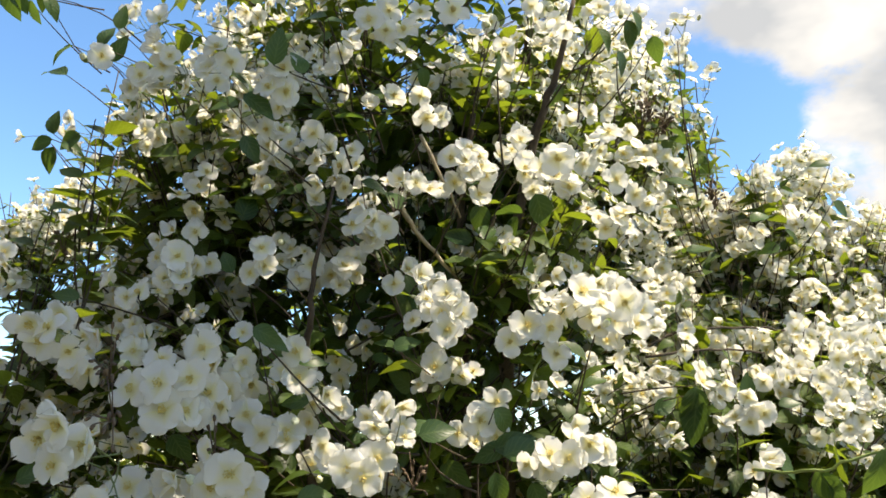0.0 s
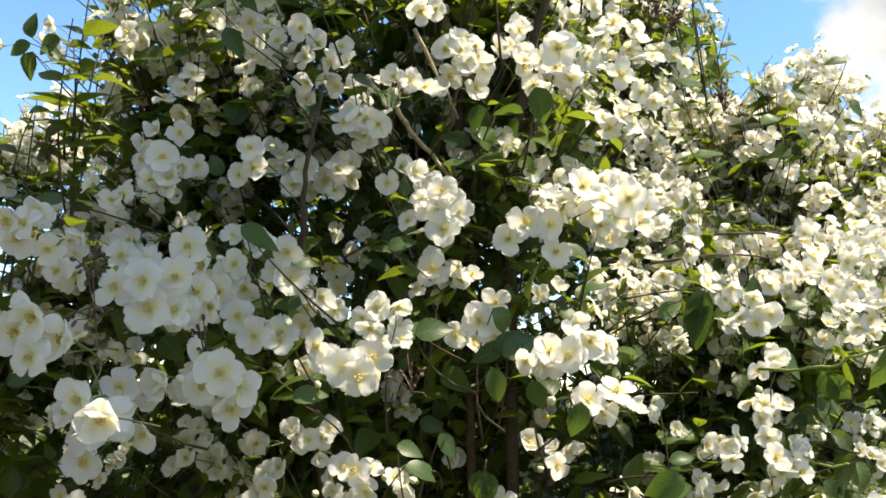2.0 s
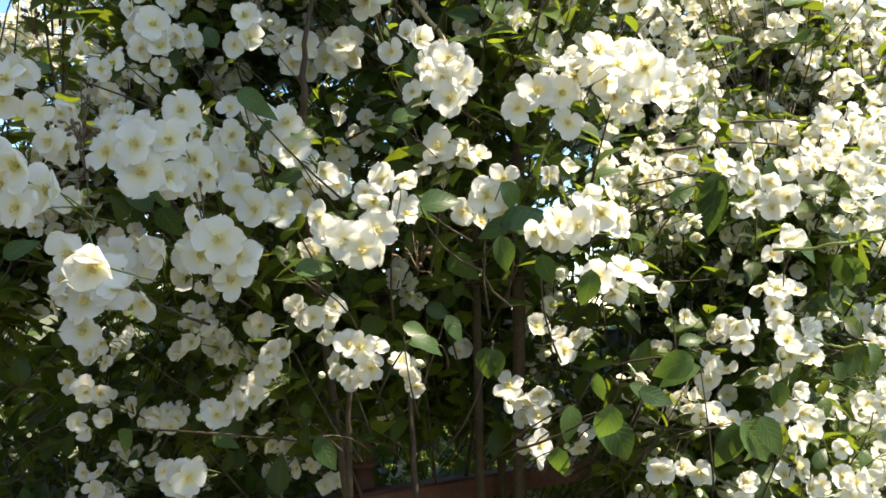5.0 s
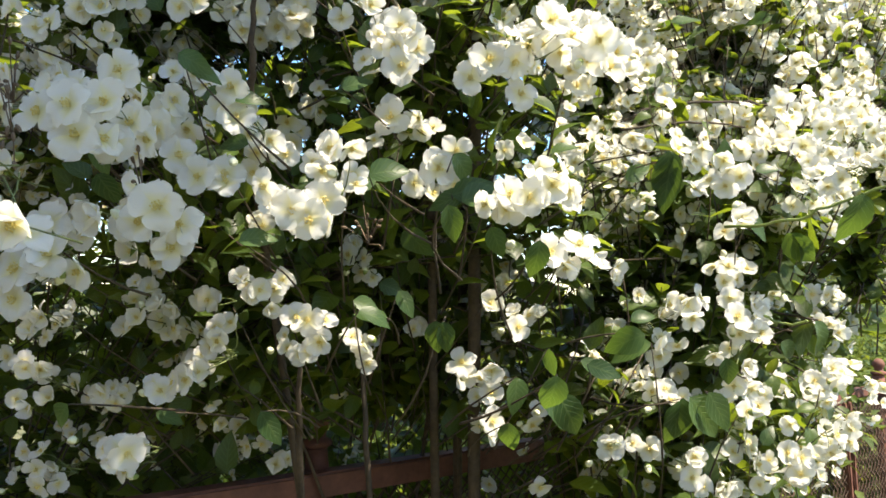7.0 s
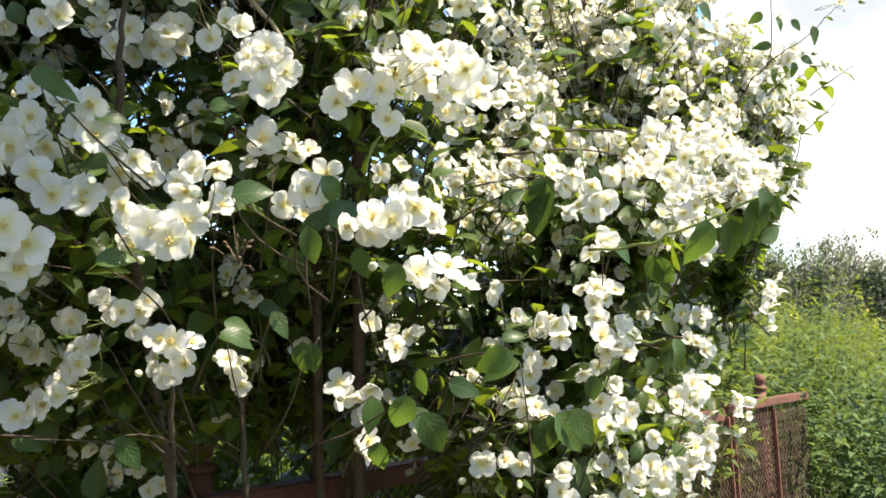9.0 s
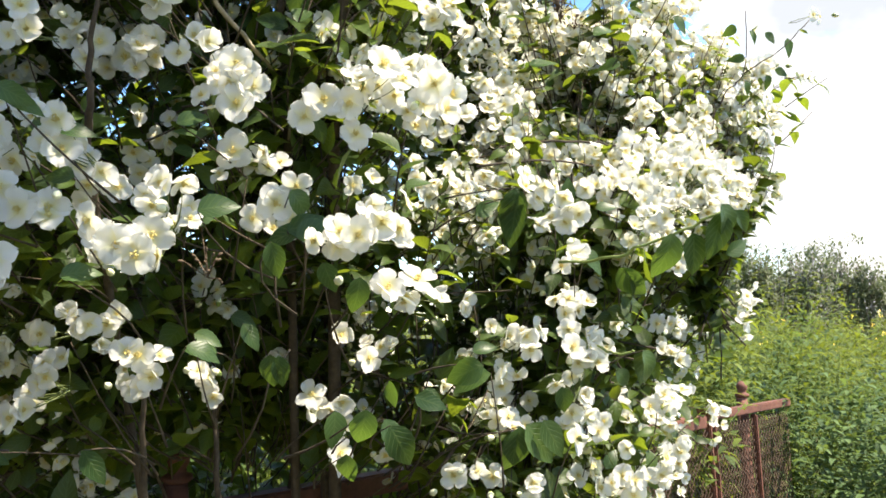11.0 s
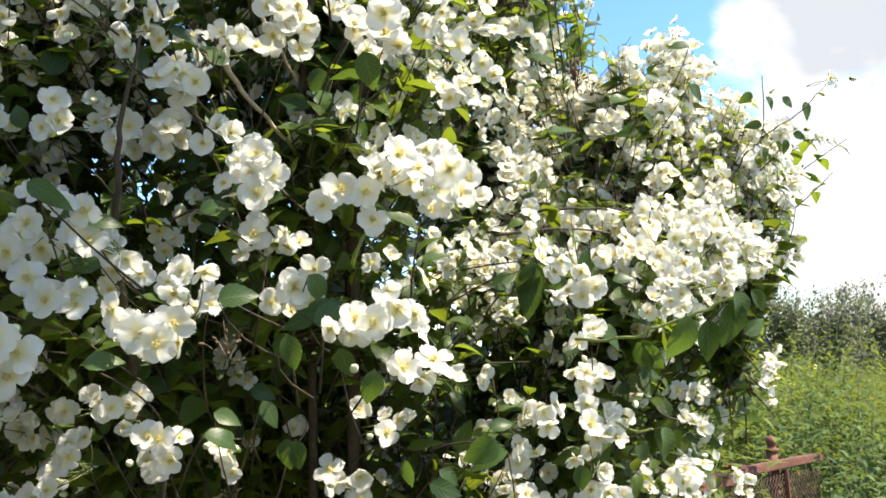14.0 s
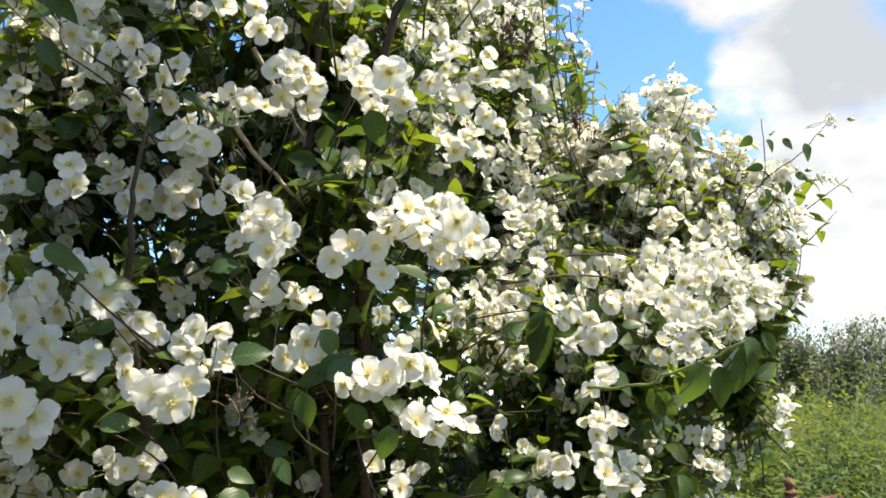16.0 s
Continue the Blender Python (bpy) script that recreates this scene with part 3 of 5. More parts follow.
spray(tall, (-0.278, 0.887, 1.903), [(13, -19, 22, 33), (-13, 3, 18, 31), (-19, -21, -9, 33), (4, 13, 3, 31), (-2, -3, -23, 32), (17, 27, -11, 30)])
spray(tall, (-0.329, 1.081, 1.999), [(0, 0, 0, 32)])
spray(tall, (-0.236, 0.747, 1.783), [(15, 7, 27, 28), (-20, -3, 16, 28), (-6, -2, 25, 28), (-20, -1, -4, 28), (6, -10, -6, 34), (-7, 1, -24, 30), (13, -1, -25, 34), (20, 10, -9, 31)])
spray(tall, (-0.276, 0.712, 1.745), [(-9, -5, -3, 27), (19, 6, -11, 30), (-11, -1, 14, 27)])
spray(tall, (-0.342, 0.920, 1.739), [(-11, -19, 7, 27), (11, 19, -7, 29)])
spray(tall, (-0.452, 1.149, 1.798), [(0, 0, 0, 27)])
spray(tall, (-0.317, 1.036, 1.797), [(8, 14, 14, 27), (-8, -14, -14, 30)])
spray(tall, (-0.164, 0.739, 1.680), [(-30, 6, 16, 27), (4, 18, 20, 27), (27, 12, 18, 27), (4, -10, -36, 39), (-5, -26, -18, 40)])
spray(tall, (-0.150, 0.771, 1.786), [(0, -7, 8, 31), (0, 7, -8, 29)])
spray(tall, (-0.160, 0.919, 1.824), [(-17, -4, 25, 27), (-3, 3, 15, 27), (-17, 4, -1, 27), (8, 6, -30, 34), (29, -9, -9, 37)])
spray(tall, (-0.182, 1.051, 1.896), [(0, 0, 0, 27)])
spray(tall, (-0.260, 0.568, 1.669), [(-9, -1, 7, 34), (-5, 10, -7, 32), (13, -9, 0, 31)])
spray(tall, (-0.063, 0.859, 1.888), [(-1, 9, 16, 27), (1, -9, -16, 32)])
spray(tall, (-0.033, 0.773, 1.820), [(-18, -9, 0, 34), (3, 1, 9, 31), (16, -1, 1, 34), (-1, 9, -10, 32)])
spray(tall, (-0.092, 0.926, 1.816), [(-18, 5, -9, 37), (4, -7, -3, 37), (15, 2, 12, 32)])
spray(tall, (0.005, 0.854, 1.902), [(-17, -8, 2, 32), (0, -2, 2, 32), (17, 10, -4, 31)])
spray(tall, (-0.023, 1.092, 1.977), [(0, 0, 0, 31)])
spray(tall, (0.042, 1.064, 1.894), [(0, 0, 0, 30)])
spray(tall, (0.041, 1.238, 1.983), [(0, 0, 0, 27)])
spray(tall, (-0.017, 1.273, 2.006), [(0, 0, 0, 29)])
spray(tall, (-0.028, 1.106, 1.903), [(-7, -2, 8, 31), (7, 2, -8, 31)])
spray(tall, (0.040, 0.756, 1.735), [(-30, 1, 34, 30), (-15, -1, 28, 30), (1, 30, 26, 27), (14, -14, 4, 33), (10, -11, -14, 33), (29, -9, -15, 33), (15, -12, -33, 39), (-2, 2, -11, 28), (-22, 15, -19, 27)])
spray(tall, (-0.132, 1.136, 1.779), [(0, 0, 0, 27)])
spray(tall, (-0.147, 1.524, 1.827), [(0, 0, 0, 31)])
spray(tall, (-0.105, 1.364, 1.816), [(0, 0, 0, 31)])
spray(tall, (0.142, 1.121, 1.963), [(0, 0, 0, 31)])
spray(tall, (0.235, 0.974, 1.886), [(-7, 0, 23, 30), (5, -11, 6, 35), (13, -18, -11, 38), (-11, 29, -18, 27)])
spray(tall, (0.181, 1.226, 1.941), [(-22, -15, -5, 33), (22, 15, 5, 30)])
spray(tall, (0.174, 0.745, 1.722), [(-39, -8, -16, 38), (-18, -4, -16, 37), (-16, 14, 13, 27), (-2, 5, 1, 30), (14, -16, 16, 37), (33, -8, 5, 37), (27, 16, -2, 29)])
spray(tall, (0.235, 0.804, 1.733), [(-20, -5, 32, 32), (-1, -5, 24, 32), (5, -19, 8, 39), (-5, -5, -10, 41), (18, 1, -14, 35), (26, 9, 3, 31), (-21, 3, -17, 35), (-2, 22, -27, 31)])
spray(side, (0.489, 1.379, 2.040), [(-32, 25, 29, 30), (-15, -8, 29, 32), (9, -11, 16, 32), (22, -15, -5, 31), (-1, 0, -17, 32), (-35, 7, -3, 32), (17, 2, -31, 31), (36, 0, -18, 28)])
spray(side, (0.448, 1.418, 2.023), [(-2, 7, -4, 32), (33, 17, -14, 30), (-11, -15, 16, 33), (-20, -9, 2, 33)])
spray(side, (0.536, 1.272, 1.950), [(-14, -5, 9, 32), (8, -6, -1, 32), (-4, 2, -14, 32), (21, -5, 18, 30), (-11, 14, -12, 30)])
spray(side, (0.598, 1.330, 2.085), [(-16, -5, 12, 32), (8, -7, 0, 32), (-7, -2, -14, 32), (11, -2, -26, 32), (4, 16, 28, 30)])
spray(side, (0.704, 1.395, 2.143), [(-9, -19, 25, 32), (-13, -10, 6, 32), (6, -13, -1, 32), (-3, -5, -15, 32), (35, 20, -15, 30), (-15, 26, 0, 31)])
spray(side, (0.761, 1.414, 2.108), [(-11, -14, 7, 32), (8, -14, -6, 32), (18, 8, 23, 30), (-25, -3, -12, 32), (9, 23, -12, 31)])
spray(side, (0.636, 1.275, 1.983), [(-7, -10, 17, 32), (-16, -3, -1, 32), (11, -7, -3, 32), (12, 20, -12, 30)])
spray(side, (0.740, 1.464, 2.042), [(-5, -10, 34, 32), (-7, 6, -11, 32), (9, 5, -22, 32), (2, 0, -1, 32)])
spray(side, (0.490, 1.364, 1.928), [(-12, 0, 8, 32), (12, -2, -4, 32), (30, -12, 5, 32), (-31, 7, -1, 32), (-2, 7, -17, 32), (2, 0, 10, 32)])
spray(side, (0.536, 1.361, 1.881), [(5, 8, 43, 30), (-21, 12, 2, 32), (0, -16, -18, 35), (17, -4, -27, 34)])
spray(tall, (0.329, 1.222, 1.898), [(1, 2, 0, 31), (-21, -13, 8, 31), (21, 11, -8, 31)])
spray(side, (0.385, 1.262, 1.873), [(4, 12, 35, 30), (23, 17, 16, 30), (-12, -1, 5, 32), (-21, -9, -8, 33), (16, -14, -13, 33), (-11, -6, -35, 33)])
spray(side, (0.363, 1.199, 1.839), [(14, -1, 4, 32), (-14, 1, -4, 32)])
spray(side, (0.622, 1.305, 1.881), [(-27, -3, 28, 32), (-9, 8, 14, 30), (-31, 17, 11, 31), (12, 19, 35, 29), (14, -10, -4, 32), (23, -29, -16, 34), (17, -9, -23, 32), (6, 8, -16, 30), (-4, -1, -28, 32)])
spray(side, (0.750, 1.378, 1.944), [(-6, -3, -6, 32), (17, 15, -14, 30), (-2, 28, -11, 30), (-13, -9, 15, 32), (5, -18, 18, 32), (1, -13, -2, 32)])
spray(side, (0.518, 1.316, 1.833), [(-4, -7, 11, 34), (14, -8, -4, 34), (30, 0, -13, 32), (4, -4, -13, 34), (-30, 0, 18, 33), (-15, 20, 0, 31)])
spray(side, (0.448, 1.308, 1.845), [(24, 13, 5, 31), (-21, -5, 4, 32), (-3, -3, -16, 32), (0, -5, 7, 32)])
spray(side, (0.741, 1.317, 1.872), [(-4, -10, 19, 32), (13, -1, 5, 30), (-17, -5, 2, 33), (10, 2, -8, 31), (-1, 13, -18, 31)])
spray(tall, (-0.166, 0.632, 1.627), [(15, -16, 10, 40), (-7, -25, 4, 39), (-35, -17, 0, 36), (-3, -20, -17, 40), (7, 15, -18, 35), (18, 22, 2, 34), (27, 33, -9, 34), (-23, 8, 28, 33)])
spray(tall, (-0.152, 0.636, 1.666), [(0, 0, 0, 36)])
spray(tall, (-0.288, 0.733, 1.683), [(26, 21, 11, 31), (22, 7, -5, 36), (-9, -10, 12, 31), (-34, 6, 10, 28), (-6, -24, -28, 38)])
spray(tall, (-0.116, 0.720, 1.603), [(-18, -5, 11, 35), (-1, -4, -7, 36), (19, 8, -4, 35)])
spray(tall, (-0.444, 0.916, 1.691), [(0, 0, 0, 32)])
spray(tall, (-0.177, 0.490, 1.572), [(-2, -11, 19, 36), (-21, 0, 11, 32), (-3, -8, -6, 33), (8, 5, 7, 34), (18, 14, -31, 34)])
spray(tall, (-0.250, 0.652, 1.590), [(0, 0, 0, 32)])
spray(tall, (-0.117, 0.460, 1.530), [(0, 0, 0, 35)])
spray(tall, (-0.220, 0.640, 1.527), [(22, -7, -5, 38), (-3, -8, -16, 36), (11, 9, 21, 35), (-19, -13, 2, 34), (-12, 19, -2, 32)])
spray(tall, (-0.139, 0.654, 1.560), [(-31, -9, -4, 35), (5, -11, -11, 38), (23, -19, 1, 40), (29, 7, -11, 36), (-9, 10, 19, 33), (-17, 22, 6, 32)])
spray(tall, (-0.274, 0.976, 1.510), [(18, 0, 32, 33), (-17, -13, 32, 33), (-7, 28, 6, 30), (1, 3, -14, 32), (-14, -3, -24, 32), (19, -15, -33, 34)])
spray(tall, (-0.088, 0.751, 1.651), [(-1, -35, 24, 39), (-15, -25, 6, 30), (0, -4, 10, 27), (19, 10, -12, 31), (-4, 21, -7, 28), (1, 34, -21, 29)])
spray(tall, (-0.088, 0.964, 1.703), [(-12, -19, -6, 34), (-4, 9, -9, 31), (17, 11, 15, 32)])
spray(tall, (-0.009, 0.733, 1.592), [(6, -7, 31, 30), (22, -1, 34, 29), (-4, 3, 14, 27), (-15, 20, 23, 27), (21, 34, 5, 27), (1, -13, -16, 38), (-24, -25, -26, 36), (-9, -20, -33, 39), (2, 7, -32, 30)])
spray(tall, (-0.055, 0.706, 1.587), [(0, 0, 0, 34)])
spray(tall, (-0.112, 0.899, 1.570), [(0, 0, 0, 30)])
spray(tall, (0.041, 0.869, 1.674), [(-26, 3, -14, 27), (-5, -32, 3, 41), (22, 10, 13, 31), (9, 18, -2, 31)])
spray(tall, (0.085, 0.797, 1.619), [(-21, 0, -16, 32), (3, -12, -3, 37), (19, 12, 19, 30)])
spray(tall, (0.081, 1.194, 1.634), [(0, 0, 0, 32)])
spray(tall, (0.179, 0.726, 1.586), [(-26, -8, -4, 36), (-10, -14, -6, 36), (-4, 12, 10, 29), (11, -2, 6, 34), (28, 17, 4, 27), (1, -5, -10, 27)])
spray(tall, (0.217, 0.906, 1.637), [(0, 0, 0, 32)])
spray(tall, (0.226, 0.844, 1.536), [(-30, -27, 3, 37), (2, -12, 11, 39), (-9, 5, -6, 30), (11, 9, -1, 30), (26, 24, -8, 27)])
spray(tall, (0.165, 0.935, 1.666), [(-11, -9, -5, 28), (11, 9, 5, 27)])
spray(tall, (0.227, 1.052, 1.720), [(0, 0, 0, 30)])
spray(tall, (0.293, 1.075, 1.683), [(-27, -3, 5, 32), (-7, -2, 5, 32), (26, -13, -1, 33), (9, 18, -10, 29)])
spray(tall, (0.354, 1.061, 1.704), [(-27, 0, 1, 33), (-8, 15, -11, 30), (25, -21, -19, 35), (10, 6, 29, 30)])
spray(side, (0.372, 1.251, 1.686), [(0, 0, 0, 31)])
spray(tall, (0.310, 0.922, 1.608), [(0, 0, 0, 32)])
spray(side, (0.409, 0.988, 1.646), [(-13, 0, 31, 33), (-23, 2, 16, 33), (-19, 12, -18, 32), (-4, 3, -10, 33), (19, -3, 3, 33), (28, -9, -5, 34), (12, -5, -16, 34)])
spray(side, (0.383, 1.220, 1.611), [(0, 0, 0, 32)])
spray(side, (0.361, 1.031, 1.742), [(0, 0, 0, 32)])
spray(side, (0.475, 1.082, 1.692), [(0, 0, 0, 32)])
spray(side, (0.582, 1.094, 1.710), [(-27, -9, -11, 36), (-30, 13, 3, 34), (-18, -23, -44, 36), (9, -8, -20, 33), (0, 4, 16, 34), (25, 3, 24, 31), (35, -4, 18, 30), (17, 17, 23, 29), (-10, 6, -10, 32)])
spray(side, (0.418, 0.918, 1.582), [(0, 0, 0, 34)])
spray(tall, (-0.372, 0.915, 1.463), [(-16, -13, 12, 32), (5, -4, 2, 32), (-5, -8, -11, 32), (16, 25, -3, 31)])
spray(tall, (-0.431, 0.989, 1.384), [(-20, -4, 29, 32), (9, -17, 22, 35), (12, 22, 7, 32), (-8, -3, -23, 32), (7, 2, -35, 32)])
spray(tall, (-0.363, 0.868, 1.524), [(-22, 1, -8, 31), (22, -1, 8, 34)])
spray(tall, (-0.437, 1.042, 1.264), [(-25, 6, 20, 31), (2, -2, 21, 32), (-2, -5, 0, 32), (3, -6, -21, 32), (21, 8, -21, 31)])
spray(tall, (-0.571, 1.209, 1.209), [(0, 0, 0, 32)])
spray(tall, (-0.362, 1.042, 1.362), [(-28, -9, 13, 32), (16, -24, 5, 35), (24, 8, -4, 31), (-21, 15, -5, 30), (8, 11, -9, 29)])
spray(tall, (-0.246, 0.861, 1.325), [(-13, -4, 5, 27), (23, -2, 7, 27), (-11, 6, -12, 27)])
spray(tall, (-0.178, 0.729, 1.355), [(0, 0, 0, 33)])
spray(tall, (-0.260, 0.976, 1.456), [(-16, -21, 8, 34), (-36, -5, -4, 32), (1, 5, 2, 32), (20, 3, -5, 32), (31, 17, -2, 28)])
spray(tall, (-0.151, 0.854, 1.437), [(9, -8, 21, 30), (21, 2, 27, 27), (2, -1, 1, 27), (-14, 22, -19, 27), (-18, -15, -31, 32)])
spray(tall, (-0.228, 1.016, 1.430), [(9, -3, 19, 27), (-9, 3, -19, 27)])
spray(tall, (-0.198, 0.844, 1.394), [(0, 0, 0, 32)])
spray(tall, (-0.200, 1.116, 1.293), [(-10, 22, 15, 30), (-6, -14, -7, 32), (16, -8, -8, 32)])
spray(tall, (-0.287, 1.293, 1.240), [(0, 0, 0, 32)])
spray(tall, (-0.141, 1.109, 1.265), [(-1, -15, 0, 33), (1, 15, 0, 31)])
spray(tall, (-0.079, 0.797, 1.494), [(-19, -10, 15, 27), (-4, -6, 4, 27), (-13, 0, -1, 27), (3, 24, 4, 27), (33, -9, -21, 30)])
spray(tall, (-0.168, 0.892, 1.487), [(0, 0, 0, 30)])
spray(tall, (-0.035, 0.808, 1.453), [(2, -22, 17, 36), (12, 7, 15, 27), (0, -4, -13, 28), (-15, 19, -19, 27)])
spray(tall, (-0.083, 0.909, 1.435), [(0, 0, 0, 27)])
spray(tall, (-0.013, 0.955, 1.440), [(-9, 11, 4, 28), (9, -11, -4, 33)])
spray(tall, (-0.028, 1.207, 1.428), [(0, 0, 0, 32)])
spray(tall, (-0.127, 1.187, 1.549), [(0, 0, 0, 28)])
spray(tall, (-0.036, 1.071, 1.535), [(-6, -16, 11, 33), (6, 16, -11, 29)])
spray(tall, (0.002, 1.377, 1.445), [(-2, -1, -17, 32), (2, 1, 17, 32)])
spray(tall, (0.036, 1.225, 1.449), [(0, 0, 0, 32)])
spray(tall, (-0.029, 1.527, 1.328), [(0, 0, 0, 32)])
spray(tall, (0.133, 1.010, 1.397), [(-25, -17, 17, 35), (12, 4, 7, 32), (13, 13, -24, 31)])
spray(tall, (0.147, 1.171, 1.363), [(-19, -1, -13, 32), (19, 1, 13, 32)])
spray(tall, (0.145, 0.975, 1.348), [(0, 0, 0, 32)])
spray(tall, (0.133, 1.174, 1.310), [(0, 0, 0, 32)])
spray(tall, (0.169, 1.009, 1.472), [(-27, -19, 14, 34), (7, -1, -15, 32), (20, 20, 1, 30)])
spray(tall, (0.127, 1.228, 1.472), [(0, 0, 0, 32)])
spray(tall, (0.168, 1.095, 1.514), [(0, 0, 0, 32)])
spray(tall, (0.102, 1.382, 1.444), [(0, 0, 0, 32)])
spray(tall, (0.198, 1.067, 1.331), [(0, 0, 0, 32)])
spray(tall, (0.212, 1.400, 1.226), [(0, 0, 0, 32)])
spray(tall, (0.149, 1.401, 1.167), [(0, 0, 0, 32)])
spray(tall, (0.210, 1.072, 1.250), [(0, 0, 0, 32)])
spray(tall, (0.297, 1.022, 1.528), [(2, 3, 7, 27), (-2, -3, -7, 27)])
spray(tall, (0.314, 1.106, 1.455), [(0, 0, 0, 30)])
spray(tall, (0.350, 0.933, 1.474), [(-12, -2, 14, 32), (9, -6, 15, 32), (23, 1, 22, 29), (14, -8, 1, 32), (-15, 18, 3, 27), (-19, -5, -27, 32), (0, 1, -29, 29)])
spray(side, (0.437, 0.991, 1.425), [(-26, 13, 3, 30), (0, 34, 10, 27), (0, -5, 30, 31), (22, -9, 30, 31), (1, -17, -9, 33), (-11, -16, -29, 33), (14, 0, -35, 31)])
spray(side, (0.483, 1.287, 1.388), [(0, 0, 0, 27)])
spray(side, (0.427, 0.951, 1.483), [(-9, -11, -8, 35), (15, -7, -6, 32), (-6, 18, 14, 28)])
spray(side, (0.433, 1.011, 1.534), [(-7, -16, 0, 34), (-18, 6, 3, 29), (25, 10, -2, 27)])
spray(side, (0.416, 1.133, 1.549), [(0, 0, 0, 29)])
spray(side, (0.653, 1.274, 1.506), [(-26, 16, 0, 29), (-13, -10, -1, 33), (8, -12, -1, 33), (32, 6, 2, 31)])
spray(side, (0.749, 1.406, 1.501), [(0, 0, 0, 32)])
spray(tall, (0.321, 1.230, 1.380), [(-10, 3, -2, 32), (10, -3, 2, 32)])
spray(tall, (0.347, 0.993, 1.381), [(-9, 16, 1, 29), (2, -6, 6, 31), (7, -10, -7, 29)])
spray(side, (0.406, 0.879, 1.379), [(0, 0, 0, 32)])
spray(side, (0.506, 1.011, 1.315), [(-32, 20, 49, 32), (13, 35, 25, 30), (-12, -14, 0, 34), (3, -18, -5, 34), (27, -2, -10, 31), (2, -21, -24, 33), (0, 1, -34, 31)])
spray(side, (0.498, 1.212, 1.337), [(0, 0, 0, 31)])
spray(side, (0.622, 1.225, 1.359), [(-9, -7, 3, 33), (9, 7, -3, 32)])
spray(side, (0.573, 1.029, 1.405), [(-10, 5, -12, 32), (-8, -18, 2, 34), (18, 13, 11, 31)])
spray(side, (0.559, 0.997, 1.341), [(-13, -9, -3, 33), (13, 9, 3, 31)])
spray(side, (0.363, 0.955, 1.304), [(-36, 11, 18, 30), (8, -11, 13, 32), (6, -9, -9, 32), (22, 8, -22, 30)])
spray(tall, (0.346, 1.119, 1.287), [(0, 0, 0, 30)])
spray(side, (0.399, 1.120, 1.266), [(0, 0, 0, 29)])
spray(side, (0.473, 1.093, 1.268), [(-7, 11, 25, 31), (15, -15, 15, 34), (39, 5, -1, 31), (-21, -13, -15, 34), (-25, 12, -24, 31)])
spray(tall, (0.278, 0.943, 1.328), [(0, 0, 0, 32)])
spray(tall, (0.298, 1.122, 1.308), [(0, 0, 0, 32)])
spray(side, (0.826, 1.342, 1.876), [(-12, 3, -12, 29), (0, -5, 2, 29), (13, 2, 10, 27)])
spray(side, (0.880, 1.342, 1.973), [(-13, -3, 2, 32), (2, -6, 7, 32), (-8, -5, -12, 32), (19, 14, 2, 30)])
spray(side, (0.975, 1.341, 2.076), [(0, 0, 0, 32)])
spray(side, (1.005, 1.423, 1.986), [(-10, -4, 1, 31), (10, 4, -1, 29)])
spray(side, (0.673, 1.128, 1.730), [(-4, -1, -2, 31), (12, -1, 5, 31), (-2, -17, -18, 31), (-6, 19, 15, 30)])
spray(side, (0.590, 1.161, 1.723), [(0, 0, 0, 32)])
spray(side, (0.553, 0.904, 1.647), [(7, -6, 5, 27), (18, -11, 11, 27), (16, -8, -5, 27), (31, 0, 3, 27), (-25, 7, -5, 27), (-31, 11, -18, 27), (-15, 7, 9, 27)])
spray(side, (0.544, 1.003, 1.650), [(0, 0, 0, 29)])
spray(side, (0.865, 1.417, 1.535), [(2, -8, 21, 32), (17, 16, 32, 30), (-12, 0, -10, 32), (-8, -29, -18, 34), (-3, -3, -31, 32), (4, 24, 6, 31)])
spray(side, (0.655, 1.224, 1.452), [(-9, -7, 5, 33), (9, 7, -5, 31)])
# large single leaves
leaf_at(tall, (-0.528, 0.794, 2.160), (0.17, 0.29, -0.94), 46)
leaf_at(tall, (-0.505, 0.808, 2.147), (0.34, 0.29, -0.90), 35)
leaf_at(tall, (-0.470, 0.790, 2.139), (0.57, 0.27, -0.78), 32)
leaf_at(tall, (-0.474, 0.794, 2.155), (-0.34, 0.24, -0.91), 34)
leaf_at(tall, (-0.522, 0.797, 2.157), (0.50, 0.28, -0.82), 35)
leaf_at(tall, (-0.461, 0.900, 1.995), (-0.94, 0.03, -0.35), 41)
leaf_at(tall, (-0.488, 0.899, 1.984), (0.94, 0.16, -0.31), 36)
leaf_at(tall, (-0.387, 0.818, 2.059), (0.50, -0.21, 0.84), 42)
leaf_at(tall, (-0.393, 0.804, 2.072), (0.18, -0.26, 0.95), 34)
leaf_at(tall, (-0.373, 0.800, 2.094), (0.26, -0.25, 0.93), 34)
leaf_at(tall, (-0.467, 0.854, 2.062), (-0.86, -0.20, 0.46), 40)
leaf_at(tall, (-0.449, 0.830, 2.091), (-0.94, 0.03, -0.35), 39)
leaf_at(tall, (-0.256, 0.870, 2.070), (0.94, 0.16, -0.31), 48)
leaf_at(tall, (-0.243, 0.892, 2.034), (-0.98, -0.12, 0.15), 48)
leaf_at(tall, (-0.167, 0.709, 1.951), (0.86, 0.20, -0.46), 42)
leaf_at(tall, (-0.130, 0.689, 1.974), (0.18, -0.26, 0.95), 44)
leaf_at(tall, (-0.101, 0.698, 1.968), (-0.17, -0.29, 0.94), 32)
leaf_at(tall, (-0.162, 0.707, 1.902), (0.50, 0.28, -0.82), 34)
leaf_at(tall, (-0.497, 0.894, 1.995), (0.00, -0.28, 0.96), 36)
leaf_at(tall, (-0.503, 0.906, 1.982), (-0.34, 0.24, -0.91), 41)
